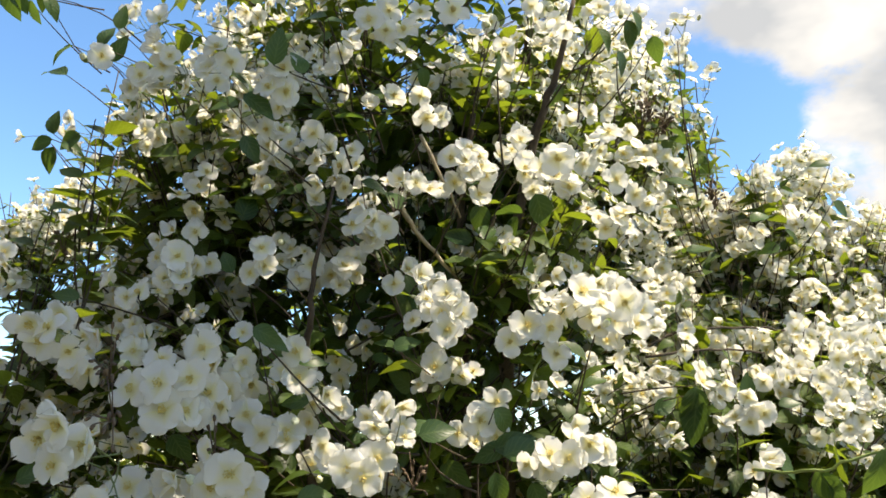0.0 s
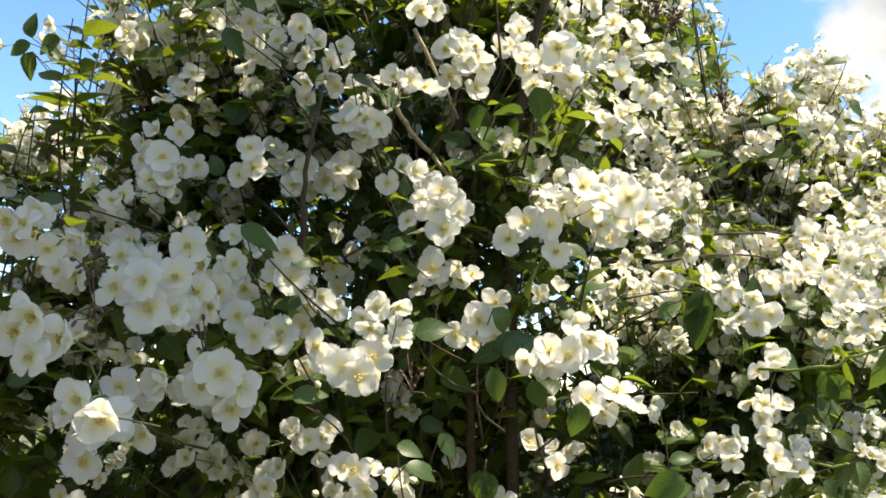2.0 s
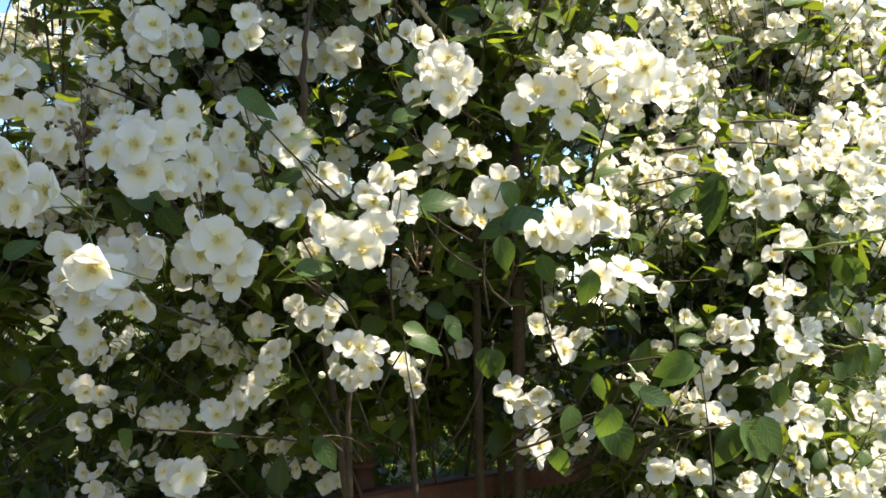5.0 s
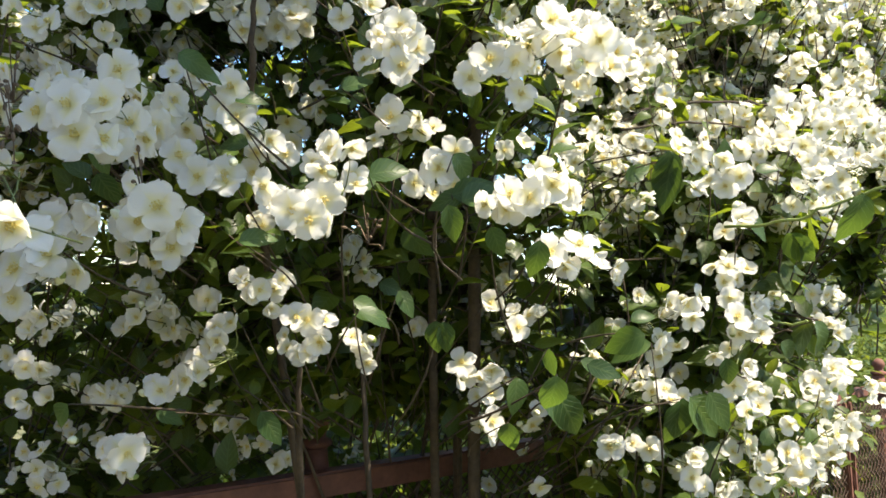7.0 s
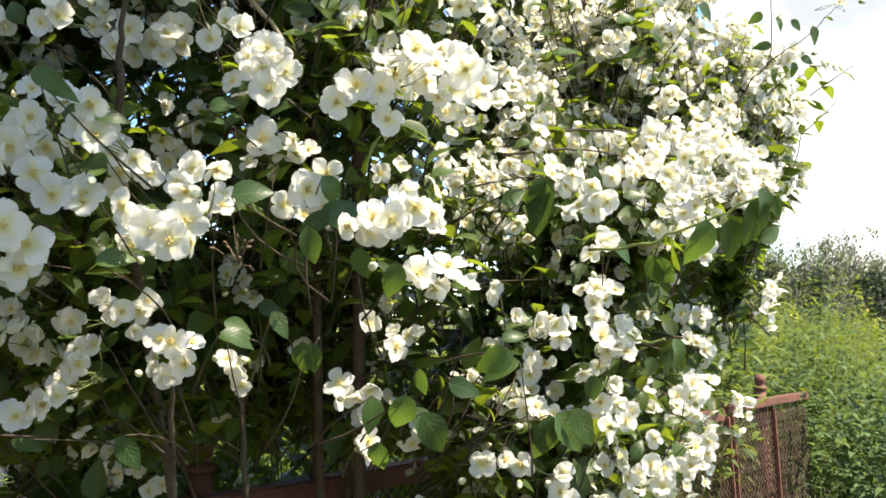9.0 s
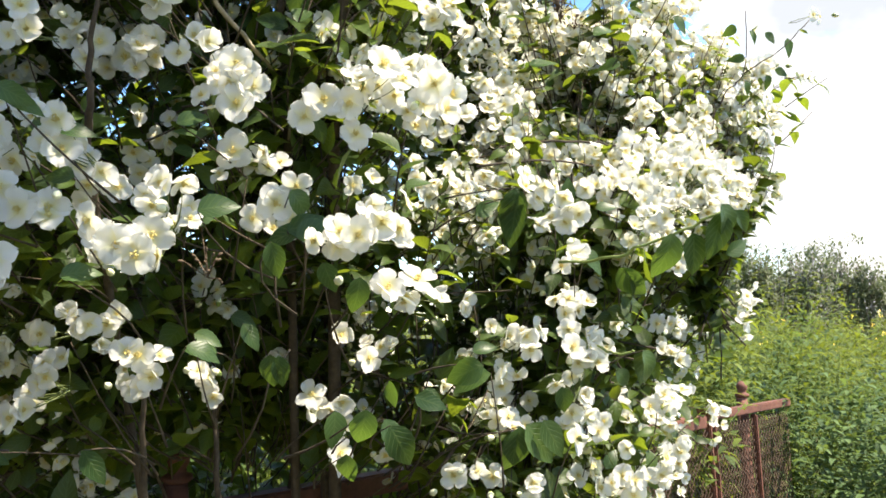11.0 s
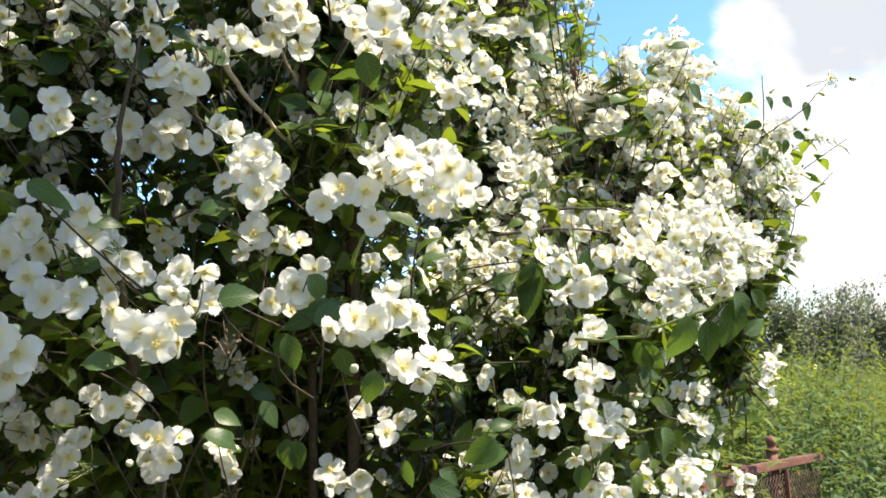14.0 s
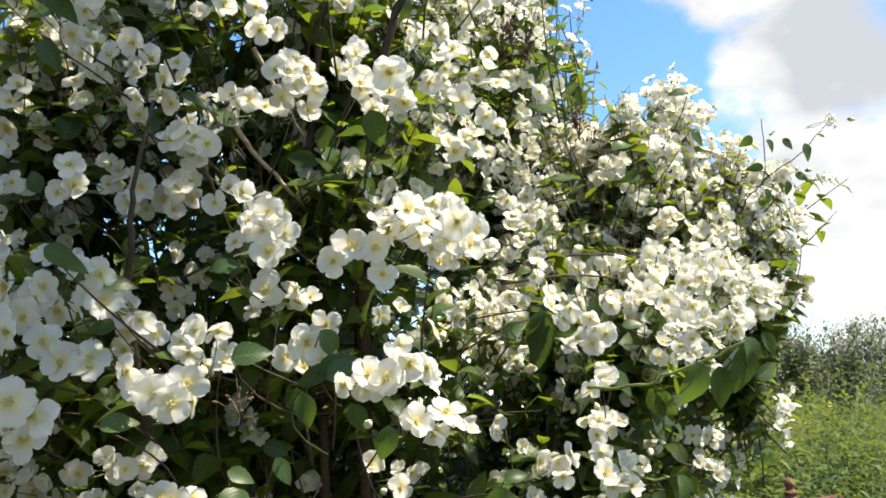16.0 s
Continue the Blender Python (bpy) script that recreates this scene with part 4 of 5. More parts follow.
leaf_at(tall, (-0.500, 0.897, 1.989), (-0.94, 0.03, -0.35), 36)
leaf_at(tall, (-0.095, 0.758, 2.078), (-0.98, -0.12, 0.15), 32)
leaf_at(tall, (-0.123, 0.855, 2.134), (0.98, 0.02, 0.18), 32)
leaf_at(tall, (-0.144, 0.984, 2.196), (-0.98, -0.02, -0.18), 32)
leaf_at(tall, (-0.044, 0.762, 1.871), (0.94, 0.16, -0.31), 33)
leaf_at(tall, (0.148, 0.787, 1.864), (0.34, 0.29, -0.90), 43)
leaf_at(tall, (0.082, 0.951, 1.911), (-0.00, 0.28, -0.96), 44)
leaf_at(tall, (0.132, 0.966, 1.898), (-0.34, 0.24, -0.91), 44)
leaf_at(tall, (0.258, 0.780, 2.077), (0.34, 0.29, -0.90), 35)
leaf_at(tall, (0.316, 0.912, 2.137), (0.17, 0.29, -0.94), 40)
leaf_at(tall, (0.258, 0.856, 2.082), (0.50, 0.28, -0.82), 34)
leaf_at(tall, (0.225, 0.785, 2.069), (0.64, 0.26, -0.72), 32)
leaf_at(tall, (0.264, 0.782, 2.090), (0.50, 0.28, -0.82), 32)
leaf_at(tall, (0.241, 1.035, 2.126), (0.86, 0.20, -0.46), 31)
leaf_at(tall, (-0.142, 0.774, 1.693), (0.86, 0.20, -0.46), 32)
leaf_at(side, (0.532, 1.237, 1.977), (0.77, -0.12, 0.63), 40)
leaf_at(side, (0.653, 1.198, 1.999), (0.76, 0.23, -0.60), 39)
leaf_at(side, (0.585, 1.262, 1.941), (-0.98, -0.02, -0.18), 40)
leaf_at(side, (0.647, 1.177, 2.057), (-1.00, -0.07, -0.02), 35)
leaf_at(side, (0.432, 1.278, 1.938), (0.98, 0.02, 0.18), 52)
leaf_at(side, (0.539, 1.345, 1.900), (0.86, 0.20, -0.46), 48)
leaf_at(side, (0.586, 1.234, 1.961), (0.86, 0.20, -0.46), 45)
leaf_at(tall, (-0.007, 0.828, 1.861), (-0.50, -0.28, 0.82), 32)
leaf_at(tall, (0.006, 0.881, 2.079), (0.17, 0.29, -0.94), 32)
leaf_at(tall, (0.190, 0.901, 2.060), (-0.18, 0.26, -0.95), 31)
leaf_at(tall, (0.106, 0.705, 1.993), (-0.00, 0.28, -0.96), 32)
leaf_at(tall, (-0.119, 0.683, 1.684), (0.96, 0.12, -0.25), 32)
leaf_at(tall, (0.033, 0.707, 1.597), (0.96, 0.05, 0.26), 37)
leaf_at(tall, (0.111, 0.757, 1.581), (0.94, 0.04, 0.35), 44)
leaf_at(tall, (-0.077, 0.925, 1.590), (0.64, -0.05, 0.76), 32)
leaf_at(tall, (0.103, 0.773, 1.628), (0.64, 0.16, -0.75), 34)
leaf_at(tall, (0.364, 1.007, 1.664), (-0.18, 0.12, -0.98), 67)
leaf_at(tall, (0.311, 1.028, 1.644), (0.87, 0.01, 0.50), 42)
leaf_at(side, (0.437, 1.038, 1.662), (0.01, -0.14, 0.99), 38)
leaf_at(side, (0.439, 0.960, 1.594), (0.64, 0.16, -0.75), 41)
leaf_at(tall, (-0.001, 0.755, 1.685), (0.94, 0.04, 0.35), 31)
leaf_at(tall, (0.024, 0.725, 1.481), (0.98, 0.11, -0.17), 32)
leaf_at(tall, (0.103, 0.655, 1.566), (0.25, 0.16, -0.95), 33)
leaf_at(tall, (0.174, 0.653, 1.539), (-0.09, 0.13, -0.99), 33)
leaf_at(tall, (-0.018, 0.914, 1.710), (-0.93, -0.13, 0.33), 32)
leaf_at(tall, (0.072, 0.949, 1.857), (-0.93, -0.13, 0.33), 44)
leaf_at(tall, (-0.193, 0.799, 1.776), (-0.49, -0.16, 0.85), 32)
leaf_at(tall, (-0.230, 0.746, 1.598), (-0.76, -0.16, 0.63), 32)
leaf_at(tall, (-0.194, 0.689, 1.594), (0.49, 0.16, -0.85), 32)
leaf_at(tall, (-0.332, 0.682, 1.550), (0.87, 0.01, 0.50), 32)
leaf_at(tall, (-0.321, 0.720, 1.729), (-0.98, -0.11, 0.17), 32)
leaf_at(tall, (-0.077, 0.707, 1.539), (0.94, 0.04, 0.35), 32)
leaf_at(tall, (-0.211, 0.629, 1.542), (-0.33, 0.04, -0.94), 32)
leaf_at(tall, (-0.005, 0.871, 1.489), (0.94, 0.06, -0.33), 32)
leaf_at(tall, (0.157, 0.653, 1.435), (0.01, 0.06, -1.00), 32)
leaf_at(tall, (0.196, 0.837, 1.405), (0.43, 0.07, -0.90), 47)
leaf_at(tall, (0.348, 0.901, 1.389), (-0.08, 0.06, -1.00), 60)
leaf_at(side, (0.372, 0.892, 1.397), (0.51, 0.08, -0.86), 50)
leaf_at(tall, (0.304, 0.885, 1.457), (-0.93, -0.02, -0.35), 47)
leaf_at(side, (0.497, 0.923, 1.473), (0.51, 0.08, -0.86), 46)
leaf_at(side, (0.485, 0.986, 1.446), (0.77, 0.07, -0.63), 32)
leaf_at(tall, (0.095, 0.782, 1.471), (0.18, 0.07, -0.98), 33)
leaf_at(tall, (0.039, 0.908, 1.500), (0.51, 0.08, -0.86), 36)
leaf_at(tall, (0.159, 0.836, 1.370), (0.01, 0.06, -1.00), 35)
leaf_at(tall, (-0.093, 0.947, 1.634), (0.49, -0.03, 0.87), 31)
leaf_at(tall, (-0.120, 0.669, 1.690), (0.91, 0.07, -0.41), 31)
leaf_at(tall, (0.296, 0.921, 1.470), (0.93, 0.02, 0.35), 33)
leaf_at(tall, (0.138, 0.740, 1.557), (0.35, 0.07, -0.93), 32)
leaf_at(tall, (0.102, 0.763, 1.588), (0.96, 0.03, 0.27), 44)
leaf_at(tall, (0.033, 0.733, 1.601), (0.98, 0.04, 0.19), 32)
leaf_at(tall, (0.108, 0.950, 1.745), (0.35, 0.07, -0.93), 31)
leaf_at(tall, (0.237, 0.886, 1.429), (0.87, 0.07, -0.49), 31)
leaf_at(side, (0.400, 0.920, 1.431), (0.18, 0.07, -0.98), 33)
leaf_at(tall, (-0.093, 0.723, 1.667), (0.98, 0.04, 0.19), 32)
leaf_at(tall, (-0.217, 0.720, 1.625), (0.65, 0.08, -0.76), 31)
leaf_at(tall, (-0.077, 0.726, 1.627), (-0.99, -0.06, 0.16), 32)
leaf_at(tall, (-0.055, 0.945, 1.702), (1.00, 0.05, 0.01), 31)
leaf_at(tall, (0.219, 1.025, 1.676), (0.86, 0.01, 0.51), 38)
leaf_at(tall, (0.359, 1.004, 1.672), (-0.08, 0.06, -1.00), 51)
leaf_at(side, (0.487, 0.954, 1.571), (0.58, 0.08, -0.81), 41)
leaf_at(tall, (0.276, 1.096, 1.297), (0.86, 0.01, 0.51), 31)
leaf_at(side, (0.507, 1.107, 1.302), (0.49, -0.03, 0.87), 32)
leaf_at(tall, (-0.067, 0.752, 1.389), (0.51, 0.08, -0.86), 37)
leaf_at(tall, (-0.234, 0.732, 1.395), (-0.63, 0.02, -0.77), 31)
leaf_at(tall, (-0.213, 0.869, 1.367), (0.94, 0.06, -0.33), 32)
leaf_at(tall, (-0.053, 0.861, 1.613), (0.49, -0.03, 0.87), 32)
leaf_at(tall, (0.475, 0.773, 1.594), (-0.06, 0.12, -0.99), 51, True)
leaf_at(tall, (0.468, 0.704, 1.586), (0.11, 0.11, -0.99), 40, True)
leaf_at(tall, (0.489, 0.692, 1.603), (-0.15, 0.13, -0.98), 45, True)
leaf_at(tall, (0.487, 0.688, 1.610), (0.52, 0.06, -0.85), 36, True)
leaf_at(tall, (0.565, 0.823, 1.626), (0.66, 0.04, -0.75), 31, True)
leaf_at(side, (0.481, 0.957, 1.572), (0.66, 0.04, -0.75), 51)
leaf_at(tall, (0.557, 0.829, 1.579), (0.85, -0.12, 0.51), 32, True)
leaf_at(side, (0.472, 1.027, 1.656), (0.98, -0.09, 0.19), 31)
leaf_at(tall, (0.360, 0.999, 1.676), (-0.06, 0.12, -0.99), 61)
leaf_at(side, (0.925, 1.341, 2.029), (0.20, 0.10, -0.98), 37, True)
leaf_at(side, (0.780, 1.215, 1.940), (-1.00, 0.07, -0.02), 30, True)
leaf_at(side, (0.865, 1.308, 2.024), (0.78, 0.02, -0.63), 28, True)
leaf_at(side, (0.782, 1.222, 1.905), (0.52, 0.06, -0.85), 26, True)
leaf_at(side, (0.761, 1.206, 1.991), (-0.75, 0.13, -0.65), 27, True)
leaf_at(side, (0.801, 1.240, 1.998), (0.66, 0.04, -0.75), 27, True)
leaf_at(side, (0.889, 1.323, 1.962), (0.95, -0.03, -0.32), 28, True)
leaf_at(side, (0.836, 1.254, 1.928), (0.36, 0.08, -0.93), 27, True)
leaf_at(tall, (0.201, 0.773, 1.407), (0.52, 0.06, -0.85), 50)
leaf_at(tall, (0.182, 0.602, 1.442), (-0.15, 0.13, -0.98), 32)
leaf_at(tall, (0.342, 0.901, 1.385), (0.02, 0.12, -0.99), 46)
leaf_at(side, (0.354, 0.898, 1.391), (0.66, 0.04, -0.75), 59)
leaf_at(tall, (0.315, 0.905, 1.447), (-0.93, 0.10, -0.35), 50)
leaf_at(tall, (0.037, 1.002, 1.579), (0.52, 0.06, -0.85), 52)
leaf_at(tall, (0.088, 0.779, 1.472), (0.02, 0.12, -0.99), 36)
leaf_at(tall, (0.117, 0.768, 1.591), (-0.93, 0.10, -0.35), 42)
leaf_at(tall, (0.002, 1.026, 1.509), (0.95, -0.03, -0.32), 34)
leaf_at(tall, (0.047, 0.741, 1.475), (-0.99, 0.05, 0.16), 32)
leaf_at(tall, (0.200, 0.869, 1.442), (0.20, 0.10, -0.98), 32)
leaf_at(tall, (0.222, 0.734, 1.438), (0.95, -0.03, -0.32), 32)
leaf_at(tall, (-0.001, 0.812, 1.599), (0.85, -0.12, 0.51), 35)

# ---- foliage and blossom that fill the shrubs ----
TALL_BLOOMS = np.array([p for p, r in tall.blooms])
SIDE_BLOOMS = np.array([p for p, r in side.blooms])
ALL_BLOOMS = np.vstack([TALL_BLOOMS, SIDE_BLOOMS])


XS, ZS = np.linspace(-1.6, 1.6, 129), np.linspace(0.0, 3.2, 129)
D2 = (ALL_BLOOMS[:, 0, None, None] - XS[None, :, None]) ** 2 + (ALL_BLOOMS[:, 2, None, None] - ZS[None, None, :]) ** 2
NEARNESS = np.exp(-D2 / (2 * 0.07 ** 2)) + 1e-7
SHELL = (NEARNESS * ALL_BLOOMS[:, 1, None, None]).sum(0) / NEARNESS.sum(0)


def inside(p, margin=0.015):
    """Behind the outer blossom at that width and height, and low down behind the fence."""
    if p[2] < 1.30 and p[0] < 0.28 and p[1] < 1.06 + 0.853 * (p[0] + 0.55):
        return False
    i, j = int((p[0] + 1.6) * 40 + 0.5), int(p[2] * 40 + 0.5)
    if p[2] < 1.66 and p[0] < 0.25:
        margin += 0.09
    return p[1] > SHELL[min(max(i, 0), 128), min(max(j, 0), 128)] + margin


def nearly_inside(p):
    return inside(p, -0.03)


def small_flowers(bush, end, outward, count, spread=0.017):
    for q in range(count):
        p = end + rng.normal(0, spread, 3)
        if not inside(p):
            continue
        face = unit(0.6 * outward + 0.5 * FRONT + (0.1, 0, 0.25) + rng.normal(0, 0.45, 3))
        turn = basis(cross(face, rng.normal(0, 1, 3)), face)
        heap = SMALL[rng.integers(len(SMALL))]
        wide = rng.uniform(0.022, 0.032) * (1.2 if p[0] > 0.42 and p[2] > 1.74 else 1)
        bush.flowers.put(p - bush.origin + (heap.v * wide) @ turn.T, heap)


def fill(bush, centre, reach, count, flower_share, leaf_size, low=0.25, edge=0.35, within=inside):
    """Leafy shoots that end near the outside of a rounded lobe, many of them in flower."""
    centre, reach = np.array(centre), np.array(reach)
    made = 0
    for k in range(count * 6):
        if made >= count:
            break
        d = unit(rng.normal(0, 1, 3))
        end = centre + reach * d * rng.uniform(edge, 1.0) ** 0.5
        if end[2] < low or not within(end):
            continue
        made += 1
        inner = centre + (end - centre) * 0.45 - (0, 0, 0.12)
        a = end + unit(inner - end) * rng.uniform(0.14, 0.30)
        shoot(bush, a, end, leaf_size, 0.03, FAR_LEAVES, within)
        if rng.random() < flower_share:
            small_flowers(bush, end, unit(end - centre), rng.integers(6, 11))


for bush in (tall, side):
    for a, b in bush.bearers:
        shoot(bush, a, b, 0.050 if a[0] > -0.42 else 0.034, 0.02, FAR_LEAVES, nearly_inside, True)
    for place, r in bush.blooms:
        outward = unit(place - np.array((*bush.axis, place[2] - 0.1)))
        for k in range(6 if place[1] > 0.62 and place[0] < 0.75 else 3):
            end = place + rng.normal(0, 0.05, 3) + (0, rng.uniform(0.03, 0.16), 0)
            if not inside(end):
                continue
            shoot(bush, end - outward * rng.uniform(0.12, 0.25) - (0, 0, rng.uniform(0.02, 0.14)), end, 0.048 if place[0] > -0.45 else 0.032, 0.02, FAR_LEAVES, nearly_inside)
            if rng.random() < 0.25 and place[0] < 0.75 and place[1] > 0.66 and not (place[0] < 0.05 and place[2] < 1.75):
                small_flowers(bush, end, outward, rng.integers(2, 6))
fill(tall, (0.31, 1.38, 2.12), (0.19, 0.24, 0.50), 150, 0.70, 0.046)
fill(tall, (0.36, 1.45, 2.24), (0.13, 0.14, 0.26), 90, 0.75, 0.044, within=lambda p: p[0] < 0.53)
fill(tall, (-0.10, 1.10, 2.38), (0.50, 0.18, 0.16), 80, 0.60, 0.048, within=lambda p: p[2] > 2.20)
fill(tall, (-0.86, 1.46, 2.05), (0.17, 0.12, 0.08), 60, 1.0, 0.040, edge=0.1, within=lambda p: True)
fill(tall, (-0.40, 1.10, 2.00), (0.24, 0.26, 0.36), 110, 0.50, 0.048)
fill(tall, (-0.86, 1.15, 1.38), (0.42, 0.40, 0.72), 260, 0.10, 0.050)
# Unseen overhead leaves, added to keep sun off the left front blossom.
fill(tall, (0.24, 0.40, 2.70), (0.42, 0.33, 0.18), 275, 0.30, 0.058, within=lambda p: p[2] > 2.46 and p[0] < 0.64)
fill(tall, (-0.68, 1.12, 1.74), (0.26, 0.24, 0.26), 150, 0.45, 0.050)
fill(tall, (-0.40, 0.85, 1.98), (0.09, 0.07, 0.08), 7, 0.9, 0.052, edge=0.1, within=lambda p: True)
fill(tall, (-0.48, 0.88, 1.88), (0.06, 0.06, 0.07), 3, 0.9, 0.050, edge=0.1, within=lambda p: True)
fill(tall, (-0.32, 1.02, 2.02), (0.20, 0.20, 0.26), 90, 0.65, 0.054, within=nearly_inside)
fill(tall, (0.10, 1.00, 1.30), (0.30, 0.16, 0.26), 110, 0.15, 0.056, within=nearly_inside)
fill(tall, (0.02, 0.98, 2.00), (0.30, 0.20, 0.22), 70, 0.80, 0.052, within=nearly_inside)
fill(tall, (-0.05, 1.10, 1.75), (0.46, 0.42, 0.85), 240, 0.50, 0.050)
fill(tall, (0.02, 1.02, 2.30), (0.42, 0.34, 0.50), 130, 0.70, 0.050)
fill(tall, (-0.55, 1.15, 1.30), (0.50, 0.45, 0.72), 300, 0.02, 0.052)
fill(tall, (0.00, 1.62, 1.05), (0.85, 0.40, 0.72), 420, 0.05, 0.056)
fill(tall, (-0.15, 1.45, 1.15), (0.80, 0.34, 0.60), 420, 0.05, 0.056)
fill(tall, (-0.20, 1.62, 1.72), (0.46, 0.26, 0.40), 320, 0.12, 0.060)
fill(tall, (-0.75, 1.85, 1.25), (0.55, 0.28, 0.50), 240, 0.0, 0.070)
fill(tall, (0.00, 1.95, 0.80), (1.10, 0.36, 0.60), 520, 0.0, 0.080)
fill(side, (0.56, 1.40, 1.64), (0.30, 0.32, 0.50), 430, 0.27, 0.048)
fill(side, (0.60, 1.36, 1.88), (0.25, 0.22, 0.26), 300, 0.95, 0.046, within=nearly_inside)
fill(side, (0.50, 1.22, 1.72), (0.16, 0.18, 0.26), 150, 0.32, 0.052, within=nearly_inside)
fill(side, (0.80, 1.42, 1.78), (0.12, 0.16, 0.20), 120, 0.5, 0.050, 1.64, within=nearly_inside)
fill(side, (0.74, 1.49, 2.14), (0.06, 0.07, 0.09), 26, 0.9, 0.038, edge=0.1, within=lambda p: True)
fill(side, (0.53, 1.48, 2.04), (0.08, 0.07, 0.07), 26, 0.9, 0.038, edge=0.1, within=lambda p: True)
fill(side, (0.65, 1.48, 2.03), (0.10, 0.07, 0.05), 26, 0.9, 0.038, edge=0.1, within=lambda p: True)
fill(side, (0.72, 1.42, 1.93), (0.22, 0.12, 0.16), 190, 1.0, 0.036, within=nearly_inside)
fill(side, (0.33, 1.22, 1.10), (0.29, 0.30, 0.62), 260, 0.18, 0.050)

# More unseen leaves added overhead, joining that shading canopy to the shrub.
fill(tall, (0.18, 0.88, 2.62), (0.20, 0.26, 0.12), 34, 0.30, 0.054, within=lambda p: p[2] > 2.48)


# ---- main stems ----
def stem(bush, name, pts, thick, thin, mat, label=""):
    h = Heap()
    pts = np.array(pts, float)
    fine = []
    for i in range(len(pts) - 1):
        p0, p1, p2, p3 = pts[max(i - 1, 0)], pts[i], pts[i + 1], pts[min(i + 2, len(pts) - 1)]
        here = np.linalg.norm(p2 - p1)
        m1 = (p2 - p0) * here / (here + np.linalg.norm(p1 - p0))
        m2 = (p3 - p1) * here / (here + np.linalg.norm(p3 - p2))
        for t in np.linspace(0, 1, 7)[:-1]:
            fine.append((2 * t ** 3 - 3 * t * t + 1) * p1 + (t ** 3 - 2 * t * t + t) * m1 + (3 * t * t - 2 * t ** 3) * p2 + (t ** 3 - t * t) * m2)
    fine.append(pts[-1])
    fine = np.array(fine)
    fine[1:-1] += rng.normal(0, 0.0010, (len(fine) - 2, 3))
    tube(h, fine - bush.origin, np.linspace(thick, thin, len(fine)), 8)
    part_of(bush.root, name, h.mesh(name, [mat]), label)


stem(tall, "stem", [(0.15, 1.68, 0.0), (0.117, 1.073, 1.815), (0.132, 0.999, 1.895), (0.155, 0.94, 1.996), (0.184, 0.898, 2.075), (0.207, 0.872, 2.169)], 0.011, 0.003, BARK)
stem(tall, "stem", [(0.07, 1.019, 1.989), (0.069, 1.039, 1.917), (0.06, 1.067, 1.822), (0.056, 1.107, 1.754)], 0.0035, 0.002, PALE, "pale dry bare stem")
stem(tall, "stem", [(0.08, 1.68, 0.0), (0.053, 1.083, 1.834), (0.052, 1.022, 1.903), (0.072, 0.95, 2.045)], 0.008, 0.004, BARK)
stem(tall, "stem", [(-0.026, 0.852, 1.891), (0.009, 0.898, 1.848), (0.054, 0.966, 1.806)], 0.0035, 0.0022, PALE, "pale dry bare stem")
stem(tall, "stem", [(0.012, 0.835, 1.959), (0.041, 0.883, 1.91), (0.056, 0.942, 1.889)], 0.0026, 0.0016, PALE, "pale dry bare stem")
stem(tall, "stem", [(-0.05, 1.68, 0.0), (-0.128, 0.886, 1.675), (-0.109, 0.833, 1.72), (-0.101, 0.805, 1.78), (-0.081, 0.789, 1.875)], 0.006, 0.0016, BARK)
stem(tall, "stem", [(-0.15, 1.68, 0.0), (-0.096, 1.03, 1.295), (-0.084, 0.974, 1.414)], 0.006, 0.003, BARK)
stem(tall, "stem", [(0.0, 1.68, 0.0), (-0.018, 1.085, 1.286), (-0.026, 1.077, 1.406)], 0.005, 0.003, BARK)
stem(side, "stem", [(0.34, 1.207, 1.758), (0.391, 1.208, 1.783), (0.477, 1.215, 1.792), (0.563, 1.223, 1.789), (0.649, 1.233, 1.773)], 0.0028, 0.0014, TWIG)
stem(side, "stem", [(0.329, 1.158, 1.736), (0.428, 1.165, 1.75), (0.518, 1.194, 1.749)], 0.0024, 0.0014, TWIG)
stem(side, "stem", [(0.5, 1.45, 0.0), (0.513, 1.367, 1.849), (0.532, 1.359, 1.9), (0.562, 1.35, 1.962), (0.586, 1.341, 2.023)], 0.005, 0.0018, BARK)
stem(side, "stem", [(0.774, 1.336, 1.869), (0.803, 1.328, 1.922), (0.832, 1.323, 1.953), (0.836, 1.319, 2.068)], 0.0016, 0.0008, TWIG)
stem(side, "stem", [(0.832, 1.323, 1.953), (0.892, 1.314, 1.994), (0.952, 1.313, 2.054)], 0.0013, 0.0007, TWIG)
stem(tall, "stem", [(0.517, 0.748, 1.613), (0.469, 0.784, 1.59), (0.428, 0.82, 1.572), (0.391, 0.893, 1.573)], 0.0014, 0.0017, GREENWOOD, "long yellow-green young shoot")
stem(side, "stem", [(0.449, 0.945, 1.477), (0.465, 0.916, 1.469), (0.478, 0.896, 1.473)], 0.0016, 0.0012, GREENWOOD, "yellow-green young shoot")
stem(side, "stem", [(0.82, 1.402, 1.712), (0.872, 1.396, 1.731), (0.899, 1.393, 1.748)], 0.0012, 0.0006, TWIG)
stem(side, "stem", [(0.841, 1.4, 1.723), (0.878, 1.399, 1.71), (0.895, 1.396, 1.724)], 0.001, 0.0005, TWIG)
dry_head(tall, (-0.225, 0.611, 1.655), 12)
dry_head(tall, (-0.139, 0.649, 1.586), 8)
dry_head(tall, (0.348, 1.104, 2.127), 40)
dry_head(tall, (0.370, 1.112, 2.106), 40)
dry_head(tall, (0.334, 1.110, 2.105), 30)
dry_head(side, (0.475, 1.244, 2.040), 30)
dry_head(side, (0.480, 1.249, 2.026), 20)
dry_head(side, (0.514, 1.285, 2.029), 12)
dry_head(tall, (-0.188, 0.555, 1.617), 10)
